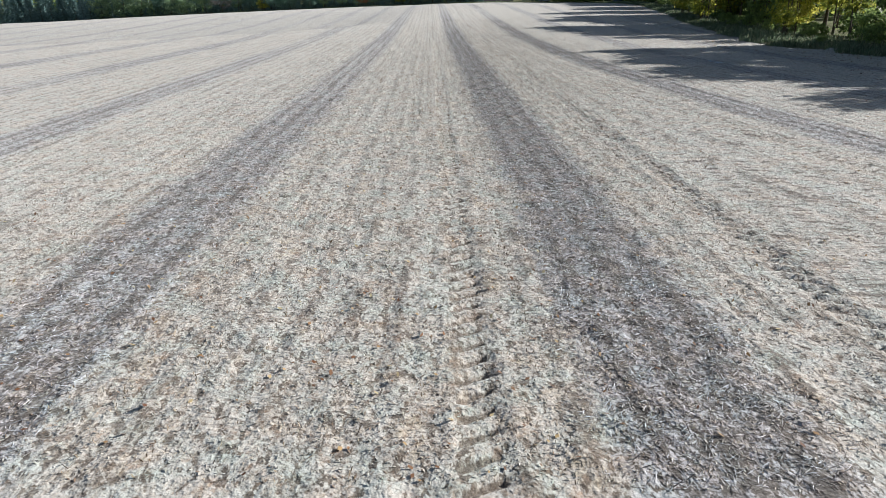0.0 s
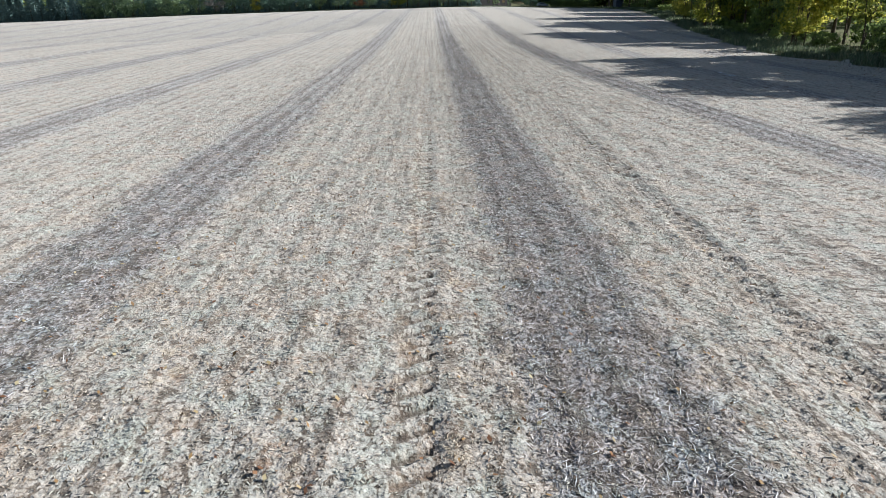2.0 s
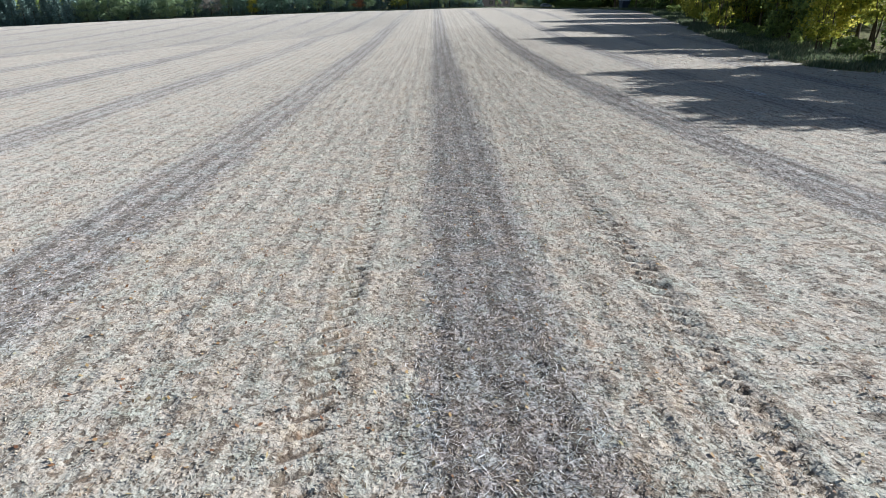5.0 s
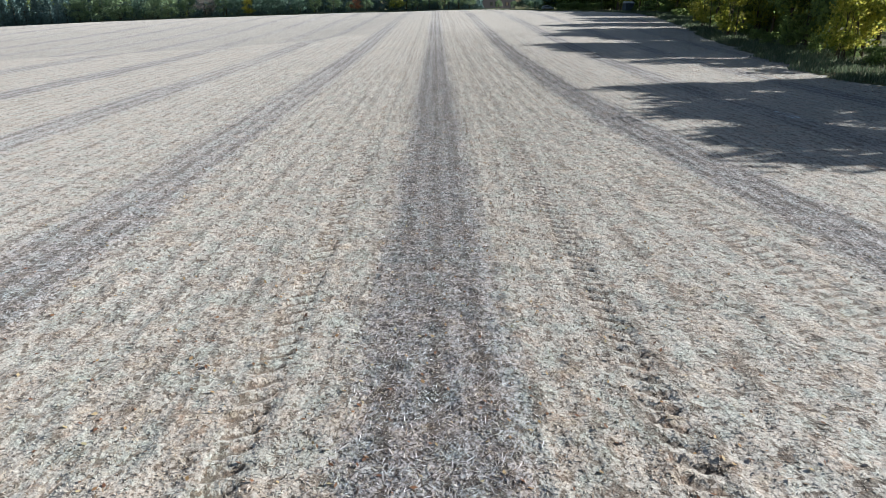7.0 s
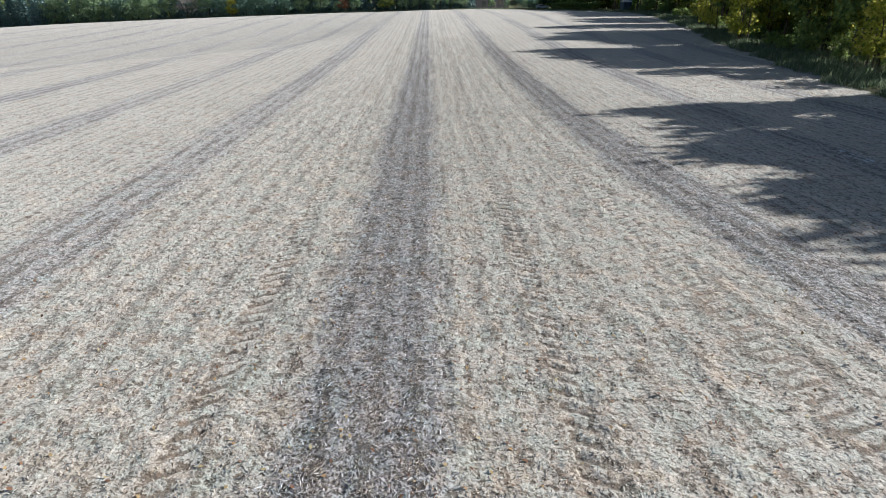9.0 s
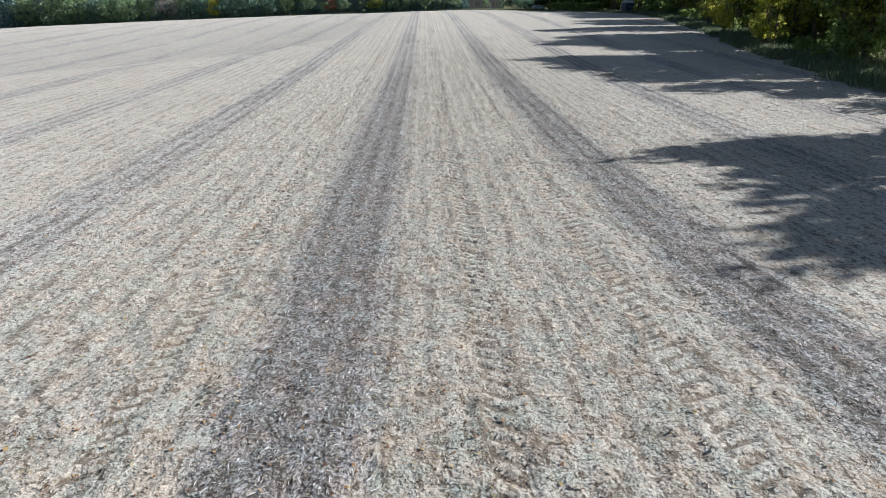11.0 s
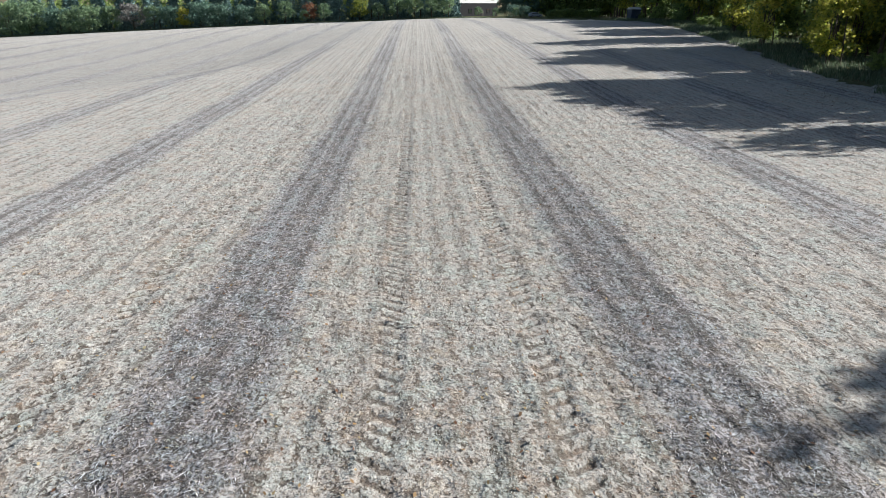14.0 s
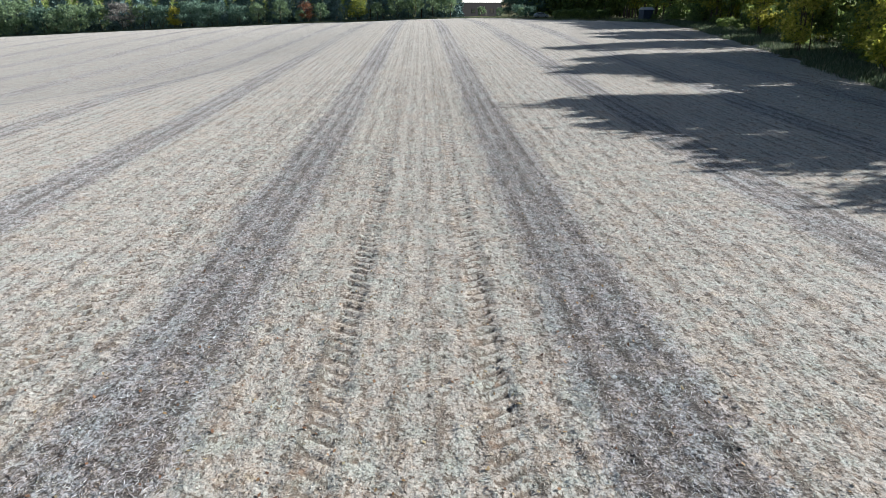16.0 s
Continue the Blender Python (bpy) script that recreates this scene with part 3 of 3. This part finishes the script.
def spruce(tall, wide, count, seed, label, group):
    g = np.random.default_rng(seed)
    ob = tagged(new("spruce_tree"), label, "tree", group)
    bm = bmesh.new()
    tube(bm, [Vector((0, 0, -0.3)), Vector((0.05, 0, tall * 0.5)), Vector((0, 0.05, tall * 0.98))], [tall * 0.018, tall * 0.011, 0.02])
    part("trunk", bm, M_BARK, ob, soft=True)
    tiers = int(tall * 1.6)
    t = g.integers(0, tiers, count)
    f = (t + g.uniform(-0.25, 0.25, count)) / tiers
    bough = g.integers(0, 9, count)
    ang = (bough + t * 0.37) * 2 * math.pi / 9 + g.normal(0, 0.16, count)
    r = wide * (1 - f) ** 0.85 * np.sqrt(g.random(count)) * (0.8 + 0.25 * np.sin(bough * 2.1 + t * 1.7))
    zc = 0.05 * tall + f * tall * 0.95 - r * 0.28 + g.normal(0, 0.08, count)
    v, fa = leaves(np.stack([np.cos(ang) * r, np.sin(ang) * r, np.maximum(zc, 0.1)], -1), g.uniform(0.25, 0.5, count), g)
    sheet("crown", v, fa, M_NEEDLE, ob)
    return ob


placed = set()


def plant(ob, x, y, size=1.0, turn=None):
    """Set a tree down; the first time the model itself, then copies of it."""
    turn = rng.uniform(0, 360) if turn is None else turn
    m = pose(x, y, ground_z(x, y) - 0.02, 0, 0, turn)
    if ob.name in placed:
        return copy_thing(ob, m @ Matrix.Scale(size / ob.scale[0], 4))
    m = m @ Matrix.Scale(size, 4)
    placed.add(ob.name)
    ob.matrix_basis = m
    return ob


WOOD = "trees of the wood along the field"
wood_green = [broadleaf("tree", 16.5, 4.5, 0.25, 5200, 0.34, M_LEAF_GREEN, s, "tall dark green broadleaf tree at the wood's edge", "tree", WOOD) for s in (11, 12)]
wood_turn = [broadleaf("tree", 15.5, 4.4, 0.23, 5000, 0.33, M_LEAF_TURN, s, "tall broadleaf tree with yellowing autumn leaves", "tree", WOOD) for s in (21, 22)]
wood_thin = broadleaf("tree", 12, 3.0, 0.30, 1800, 0.28, M_LEAF_TURN, 31, "slender young tree with thin yellow-green leaves", "tree", WOOD, stems=2)
gold = broadleaf("shrub", 7.5, 2.7, 0.12, 1500, 0.22, M_LEAF_GOLD, 41, "bright golden-yellow leafy shrub at the wood's edge", "shrub", WOOD, stems=4)
bush = broadleaf("shrub", 3.2, 2.3, 0.05, 1400, 0.20, M_LEAF_GREEN, 42, "low dark green undergrowth shrub below the trees", "shrub", WOOD, stems=4)

# (x, y, model, size)
wood_rng = np.random.default_rng(5)
WOOD_PLAN = []
for yy in np.linspace(23, 78, 12):
    tops = np.interp(yy, [20, 44, 47, 49, 52, 54, 57, 66, 72, 79, 84], [0.50, 0.60, 0.82, 0.84, 0.66, 0.70, 0.91, 0.95, 0.88, 0.89, 0.89])
    WOOD_PLAN.append((45.5 + wood_rng.normal(0, 1.2), yy + wood_rng.normal(0, 0.8), wood_rng.integers(0, 4), tops * wood_rng.uniform(0.97, 1.04)))
    WOOD_PLAN.append((53 + wood_rng.normal(0, 1.5), yy + 2.5 + wood_rng.normal(0, 1), wood_rng.integers(0, 4), tops * wood_rng.uniform(0.9, 1.0)))
WOOD_PLAN = [(xx, yy, m, s * (1.06 if m > 1 else 1.0)) for xx, yy, m, s in WOOD_PLAN]
for yy in np.arange(98.5, 121.5, 4.4):
    WOOD_PLAN.append((46.5 + (yy - 98) * 0.05 + wood_rng.normal(0, 1.0), yy + wood_rng.normal(0, 0.7), wood_rng.integers(0, 4), np.interp(yy, [98, 108, 114, 118, 122], [0.78, 0.84, 0.92, 0.99, 1.0]) * wood_rng.uniform(0.95, 1.05)))
    WOOD_PLAN.append((55 + wood_rng.normal(0, 1.5), yy + 2 + wood_rng.normal(0, 1), wood_rng.integers(0, 4), wood_rng.uniform(0.9, 1.05)))
for yy in np.arange(131, 229, 4.8):
    xx = np.interp(yy, [131, 140, 180, 232], [50, 52, 57, 62])
    WOOD_PLAN.append((xx + wood_rng.normal(0, 1.2), yy + wood_rng.normal(0, 0.8), wood_rng.integers(0, 4), wood_rng.uniform(0.86, 0.98) * np.interp(yy, [131, 136, 142, 149, 160, 175], [0.92, 0.98, 1.06, 1.1, 1.0, 0.97])))
    WOOD_PLAN.append((xx + 9 + wood_rng.normal(0, 1.5), yy + 2 + wood_rng.normal(0, 1), wood_rng.integers(0, 4), wood_rng.uniform(0.9, 1.05)))
for yy in np.arange(236, 296, 5.5):
    WOOD_PLAN.append((61 + wood_rng.normal(0, 1.5), yy, wood_rng.integers(0, 4), wood_rng.uniform(0.9, 1.05)))
# sunlit openings in the wood
WOOD_PLAN = [w for w in WOOD_PLAN if not (w[0] > 46 and (150 < w[1] < 161 or 168 < w[1] < 175 or 184 < w[1] < 196 or 96 < w[1] < 106))]
for xx, yy, m, s in WOOD_PLAN:
    plant((wood_green + wood_turn)[int(m)], xx, yy, s)
for xx, yy, s in ((45, 88, 0.7), (48, 91, 0.75), (47, 95, 0.8), (50, 136, 0.9), (46, 133, 0.8)):
    plant(wood_thin, xx, yy, s)
for xx, yy, s in ((39.8, 92.8, 0.95), (43, 98, 0.9), (45, 101, 0.8), (40.5, 124.5, 1.0), (44.5, 146, 1.0), (49, 135, 1.1), (51, 144, 0.9), (52, 172, 1.0), (54, 166, 0.8), (48, 139, 0.8), (59, 200, 0.9)):
    plant(gold, xx, yy, s)
for yy in np.arange(60, 225, 4.0):
    if 80 < yy < 86:
        continue
    plant(bush, edge(yy) + 7.5 + rng.normal(0, 1.5), yy + rng.normal(0, 1), rng.uniform(0.3, 0.6))
    if 90 < yy < 112:
        continue
    plant(bush, edge(yy) + 14 + rng.normal(0, 1.5), yy + 2 + rng.normal(0, 1), rng.uniform(0.9, 1.5))

# ---- far side of the field ----
FARROW = "trees along the far field edge"
spruces = [spruce(15, 3.2, 1500, 51, "tall dark blue-green spruce behind the hedge", FARROW), spruce(13, 3.6, 1500, 52, "tall dark blue-green spruce behind the hedge", FARROW)]
for i, xx in enumerate(np.arange(-190, 4, 4.4)):
    plant(spruces[i % 2], xx + rng.normal(0, 0.6), far_edge(xx) + 13 + rng.normal(0, 1.2), rng.uniform(0.85, 1.2))
    if i % 2 == 0:
        plant(spruces[1], xx + 2, far_edge(xx) + 20 + rng.normal(0, 1.2), rng.uniform(1.0, 1.3))
round_olive = broadleaf("tree", 8.4, 4.6, 0.06, 1900, 0.34, M_LEAF_OLIVE, 61, "round olive-green bushy tree at the far field edge", "tree", FARROW, stems=3)
round_green = broadleaf("tree", 7.2, 4.0, 0.08, 1700, 0.32, M_LEAF_BUSH, 62, "round dark green bushy tree at the far field edge", "tree", FARROW, stems=3)
small_tree = broadleaf("tree", 6.4, 3.1, 0.24, 1300, 0.26, M_LEAF_OLIVE, 63, "small green tree with a bare stem", "tree", FARROW)
small_gold = broadleaf("tree", 6.6, 3.5, 0.2, 1500, 0.26, M_LEAF_TURN, 64, "small yellow-green tree with a bare stem", "tree", FARROW)
small_red = broadleaf("tree", 5.8, 2.7, 0.22, 1000, 0.25, M_LEAF_RED, 65, "small rust-red autumn tree with a bare stem", "tree", FARROW)
grey_tree = broadleaf("tree", 7.8, 4.4, 0.2, 1600, 0.28, M_LEAF_GREY, 66, "spreading grey-mauve tree with a pale stem", "tree", FARROW)
for xx, ob, s in ((-146, round_olive, 1.0), (-137, round_olive, 1.2), (-130, round_olive, 1.2),
                  (-121, round_green, 1.1), (-118, round_olive, 0.85), (-112, round_olive, 0.95), (-104, small_tree, 1.15), (-97.5, grey_tree, 1.0), (-91, small_tree, 1.1),
                  (-86, round_green, 1.0), (-76, round_green, 1.1), (-70, round_green, 1.0), (-62, round_green, 0.85), (-56, small_tree, 0.95), (-49, small_tree, 1.05),
                  (-43, small_tree, 0.6), (-36.5, small_tree, 0.85), (-19, small_tree, 0.8), (-12.8, small_tree, 1.15), (-7.2, small_tree, 1.05), (-1.5, small_tree, 1.2), (3.8, small_tree, 1.15)):
    plant(ob, xx, far_edge(xx) + 2.5 + rng.normal(0, 0.4), s)
for xx in np.arange(-196, -149, 4.2):
    plant(spruces[int(xx) % 2], xx + rng.normal(0, 0.5), far_edge(xx) + 3.5 + rng.normal(0, 0.8), rng.uniform(0.85, 1.1))
plant(small_red, -40.5, far_edge(-40) + 2.2, 1.0)
plant(small_gold, -25, far_edge(-25) + 2.0, 1.0)
plant(gold, -81, far_edge(-81) + 1.6, 0.9)
for xx, yy, s in ((13.6, 276, 0.5), (18.5, 266, 0.45), (24.5, 262, 0.45)):
    plant(small_tree, xx, yy, s)
for xx, yy, s in ((24, 266, 0.9), (27, 262, 0.8), (27, 285, 1.4), (24, 289, 1.5), (33, 286, 1.5)):
    plant(round_green, xx, yy, s * 0.6)
for xx, yy in ((29, 288), (35, 292), (42, 294), (48, 290), (54, 284), (60, 276), (66, 268), (58, 262), (68, 255), (64, 244), (72, 240), (-2, 300), (2, 312)):
    plant((wood_green + wood_turn)[int(rng.integers(0, 4))], xx, yy, rng.uniform(0.8, 1.0))


# deep wood behind the edge trees
def thicket(name, x0, x1, y0, y1, low, high, count, size, gaps, label):
    g = np.random.default_rng(count)
    x, y = g.uniform(x0, x1, count), g.uniform(y0, y1, count)
    ok = np.ones(count, bool)
    for a, b in gaps:
        ok &= (y < a) | (y > b)
    x, y = x[ok], y[ok]
    top = high * (0.75 + 0.25 * np.sin(y * 0.55 + np.sin(x * 0.7)) * np.cos(x * 0.31))
    z = height(x, y) + low + (top - low) * g.random(len(x)) ** 0.8
    v, f = leaves(np.stack([x, y, z], -1), g.uniform(0.6, 1.2, len(x)) * size, g)
    return tagged(sheet(name, v, f, M_LEAF_GREEN), label, "wood", kind="stuff")


thicket("deep_wood", 60, 84, 10, 150, 0.3, 13, 15000, 0.75, [(96, 132)], "dense dark green wood behind the edge trees")
thicket("deep_wood", 68, 96, 150, 300, 0.3, 13, 15000, 0.75, [(150, 166), (172, 186)], "dense dark green wood behind the edge trees")
thicket("yard_wood", 31, 72, 284, 299, 0.3, 13, 9000, 0.75, [], "dark trees behind the shaded yard")
thicket("spruce_wood", -210, 6, 296, 315, 0.3, 15, 13000, 0.9, [], "dark wood behind the spruces")


# clipped dark hedge by the yard
def hedge(x0, x1, y, deep, tall, seed):
    g = np.random.default_rng(seed)
    ob = thing("hedge", (x0 + x1) / 2, y, "long dense dark green hedge in shade", "hedge")
    n = 5200
    half = (x1 - x0) / 2
    c = np.stack([g.uniform(-half, half, n), g.uniform(-deep / 2, deep / 2, n), np.zeros(n)], -1)
    top = tall * (0.86 + 0.14 * np.sin(c[:, 0] * 1.1 + seed) * np.cos(c[:, 0] * 0.37))
    c[:, 2] = top * np.sqrt(g.random(n))
    v, f = leaves(c, g.uniform(0.12, 0.28, n), g)
    sheet("foliage", v, f, M_LEAF_GREEN, ob)
    for xx in np.arange(-half + 0.6, half, 1.3):
        bm = bmesh.new()
        tube(bm, [Vector((xx, 0, -0.2)), Vector((xx + 0.08, 0.05, tall * 0.4)), Vector((xx - 0.05, 0, tall * 0.8))], [0.06, 0.045, 0.015], 6)
        part("stem", bm, M_BARK, ob)
    return ob


hedge(31.5, 46.5, 246, 2.2, 2.9, 3)


# ---- yard beyond the field ----
def house(x, y):
    ob = thing("house", x, y, "two-storey house, lower storey coloured dark as in shade, white siding above", "house", turn=42)
    w, d = 20.0, 8.0
    bm = box(bmesh.new(), -w / 2, w / 2, 0, d, -0.3, 4.5)
    # shade is put into this wall's colour; the siding above stays bright
    part("lower_wall", bm, M_HOUSE_SHADE, ob, "lower storey with tree shade in its dark colour")
    bm = bmesh.new()
    for i in range(15):
        box(bm, -w / 2 - 0.15, w / 2 + 0.15, -0.15 - 0.012 * (i % 2), d + 0.15, 4.5 + 0.2 * i, 4.7 + 0.2 * i)
    part("upper_wall", bm, M_WHITE, ob, "white lapped siding")
    bm = bmesh.new()
    z0, z1 = 7.5, 10.4
    a = [bm.verts.new(p) for p in ((-w / 2 - 0.6, -0.7, z0), (w / 2 + 0.6, -0.7, z0), (w / 2 + 0.6, d + 0.7, z0), (-w / 2 - 0.6, d + 0.7, z0), (-w / 2 - 0.6, d / 2, z1), (w / 2 + 0.6, d / 2, z1))]
    for f in ((0, 1, 5, 4), (2, 3, 4, 5), (0, 4, 3), (1, 2, 5), (3, 2, 1, 0)):
        bm.faces.new([a[i] for i in f])
    part("roof", bm, M_ROOF, ob, "dark shingle gable roof")
    for sx, sz, ww, hh in ((-4.6, 1.1, 1.6, 1.4), (-1.4, 1.1, 1.6, 1.4), (4.8, 1.1, 1.6, 1.4), (-7.0, 5.6, 1.2, 1.2), (7.0, 5.6, 1.2, 1.2)):
        front = -0.17 if sz > 3.5 else 0.0
        win = part("window", box(bmesh.new(), sx - ww / 2, sx + ww / 2, front - 0.02, front + 0.06, sz, sz + hh), M_GLASS, ob)
        bm = bmesh.new()
        for q in ((sx - ww / 2 - 0.1, sx - ww / 2, sz - 0.1, sz + hh + 0.1), (sx + ww / 2, sx + ww / 2 + 0.1, sz - 0.1, sz + hh + 0.1), (sx - ww / 2, sx + ww / 2, sz + hh, sz + hh + 0.1), (sx - ww / 2, sx + ww / 2, sz - 0.1, sz)):
            box(bm, q[0], q[1], front - 0.07, front + 0.02, q[2], q[3])
        part("frame", bm, M_HOUSE_SHADE, win)
    part("door", box(bmesh.new(), 1.4, 2.4, -0.06, 0.05, 0.1, 2.2, 0.02), M_ROOF, ob, "dark front door")
    return ob


house(15.5, 306)


def car(x, y, turn):
    ob = thing("car", x, y, "silver hatchback car parked in the shaded yard", "car", turn=turn)
    prof = [(-2.1, 0.35), (-2.15, 0.75), (-1.95, 1.0), (-1.55, 1.38), (-0.3, 1.48), (0.45, 1.4), (1.15, 0.98), (1.95, 0.82), (2.15, 0.6), (2.1, 0.32)]
    bm = bmesh.new()
    rows_ = [[bm.verts.new((px, s * (0.86 - 0.16 * max(0, pz - 0.95) / 0.5), pz)) for px, pz in prof] for s in (-1, 1)]
    k_ = len(prof)
    for i in range(k_):
        bm.faces.new((rows_[0][i], rows_[0][(i + 1) % k_], rows_[1][(i + 1) % k_], rows_[1][i]))
    bm.faces.new(rows_[0][::-1])
    bm.faces.new(rows_[1])
    bmesh.ops.bevel(bm, geom=list(bm.edges), offset=0.05, segments=2, affect="EDGES")
    part("body", bm, M_CAR, ob)
    for s in (-1, 1):
        bm = bmesh.new()
        ring = [bm.verts.new((px, s * py, pz)) for px, py, pz in ((-1.45, 0.80, 1.0), (0.95, 0.80, 1.0), (0.38, 0.735, 1.34), (-1.3, 0.735, 1.34))]
        bm.faces.new(ring)
        r = bmesh.ops.extrude_face_region(bm, geom=list(bm.faces))
        for v in r["geom"]:
            if isinstance(v, bmesh.types.BMVert):
                v.co.y += s * 0.06
        part("side_window", bm, M_GLASS, ob)
        for wx in (-1.3, 1.3):
            bm = bmesh.new()
            bmesh.ops.create_cone(bm, cap_ends=True, segments=20, radius1=0.32, radius2=0.32, depth=0.2, matrix=pose(wx, s * 0.8, 0.32, 90, 0, 0))
            bmesh.ops.bevel(bm, geom=[e for e in bm.edges if len(e.link_faces[0].verts) > 4 or len(e.link_faces[-1].verts) > 4], offset=0.04, segments=2, affect="EDGES")
            wheel = part("wheel", bm, M_TYRE, ob, "black tyre")
            bm = bmesh.new()
            bmesh.ops.create_cone(bm, cap_ends=True, segments=14, radius1=0.2, radius2=0.17, depth=0.22, matrix=pose(wx, s * 0.81, 0.32, 90, 0, 0))
            part("rim", bm, M_RIM, wheel)
    return ob


car(31.0, 266, 12)


def shed(x, y):
    ob = thing("shed", x, y, "small blue steel shed with pale roof in tree shade", "shed", turn=14)
    bm = bmesh.new()
    for i in range(10):
        box(bm, -1.25 + 0.25 * i, -1.02 + 0.25 * i, -1.1 - 0.02 * (i % 2), 1.1 + 0.02 * (i % 2), 0.05, 2.55)
    part("wall", bm, M_BLUE, ob, "ribbed blue steel wall")
    bm = bmesh.new()
    v = [bm.verts.new(p) for p in ((-1.45, -1.3, 2.5), (1.45, -1.3, 2.5), (1.45, 1.3, 2.5), (-1.45, 1.3, 2.5), (-1.45, 0, 3.05), (1.45, 0, 3.05))]
    for f in ((0, 1, 5, 4), (2, 3, 4, 5), (0, 4, 3), (1, 2, 5), (3, 2, 1, 0)):
        bm.faces.new([v[i] for i in f])
    part("roof", bm, M_PALE, ob, "pale metal sheet roof")
    door = part("door", box(bmesh.new(), -0.6, 0.3, -1.17, -1.13, 0.1, 2.05, 0.01), M_BLUE, ob)
    part("handle", box(bmesh.new(), 0.12, 0.18, -1.23, -1.17, 0.95, 1.15, 0.01), M_RIM, door, "steel door handle")
    return ob


shed(50.2, 226)

# marker posts at the far edge
for xx in (-31.3, -68, -17):
    ob = thing("post", xx, far_edge(xx) + 0.6, "thin weathered wooden marker post by the field", "post", "posts at the field edge")
    bm = bmesh.new()
    box(bm, -0.06, 0.06, -0.06, 0.06, -0.3, 1.9, 0.015)
    part("shaft", bm, M_POST, ob)


# ---- verge ----
def tufts(name, x, y, low, high, wide, mat, label):
    n = len(x)
    z = height(x, y) - 0.03
    h, a = rng.uniform(low, high, n), rng.uniform(0, 2 * math.pi, n)
    b = np.stack([x, y, z], -1)
    s = np.stack([np.cos(a), np.sin(a), 0 * a], -1) * wide
    bend = np.stack([rng.normal(0, 0.3, n) * h, rng.normal(0, 0.3, n) * h, h], -1)
    m = b + bend * (0.45, 0.45, 0.6)
    v = np.stack([b - s, b + s, m + s * 0.7, b + bend, m - s * 0.7], 1).reshape(-1, 3)
    return tagged(sheet(name, v, np.arange(5 * n).reshape(-1, 5), mat), label, "grass", kind="stuff")


y = rng.uniform(38, 235, 46000)
x = edge(y) - 0.3 + rng.gamma(1.8, 2.4, 46000) + 1.6 * GRAINS[3](edge(y) * 2, y)
ok = (x < edge(y) + 15) & ~((y > 205) & (x < 46))
tufts("tall_grass", x[ok], y[ok], 0.15, 0.75, 0.035, M_GRASS, "rank green and straw-coloured grass along the wood")
x = rng.uniform(-200, 24, 12000)
tufts("field_edge_grass", x, far_edge(x) + rng.exponential(1.0, 12000), 0.15, 0.5, 0.05, M_GRASS, "short green grass along the far field edge")
y = rng.uniform(38, 215, 9000)
x = edge(y) + rng.normal(0, 1, 9000) * 5 - 2
n = len(x)
flat_pieces("leaf_litter", x, y, rng.uniform(0.08, 0.18, n), rng.uniform(0.06, 0.12, n), rng.uniform(0, 2 * math.pi, n), rng.normal(0, 0.3, n), M_DRYLEAF,
            "fallen autumn leaves below the wood's edge", "leaves", lift=0.03, point=0.6)


# ---- glossy strips added for the bright blue-white dashes in a rut ----
def bright_dashes(x, y, turn):
    ob = thing("plastic_strip", x, y, "shiny pale blue strips standing in for bright dashes in a rut", "plastic strip", turn=turn, z=float(on_ground(np.array([x]), np.array([y]))[0]))
    for name, off, long in (("film", 0.0, 2.3), ("torn_edge", 0.32, 1.3)):
        bm = bmesh.new()
        last = None
        for i in range(15):
            f = i / 14
            w = 0.05 + 0.03 * math.sin(i * 2.3)
            a = (f * long, off + 0.05 * math.sin(i * 1.1) - w, 0.055 + 0.03 * math.sin(i * 1.7))
            b = (f * long, off + 0.05 * math.sin(i * 1.1) + w, 0.075 + 0.03 * math.cos(i * 2.9))
            cur = [bm.verts.new(a), bm.verts.new(b)]
            if last:
                bm.faces.new((last[0], cur[0], cur[1], last[1]))
            last = cur
        bmesh.ops.solidify(bm, geom=list(bm.faces), thickness=0.004)
        part(name, bm, M_PALE_GLOSS, ob)
    return ob


bright_dashes(18.2, 58.6, 98)
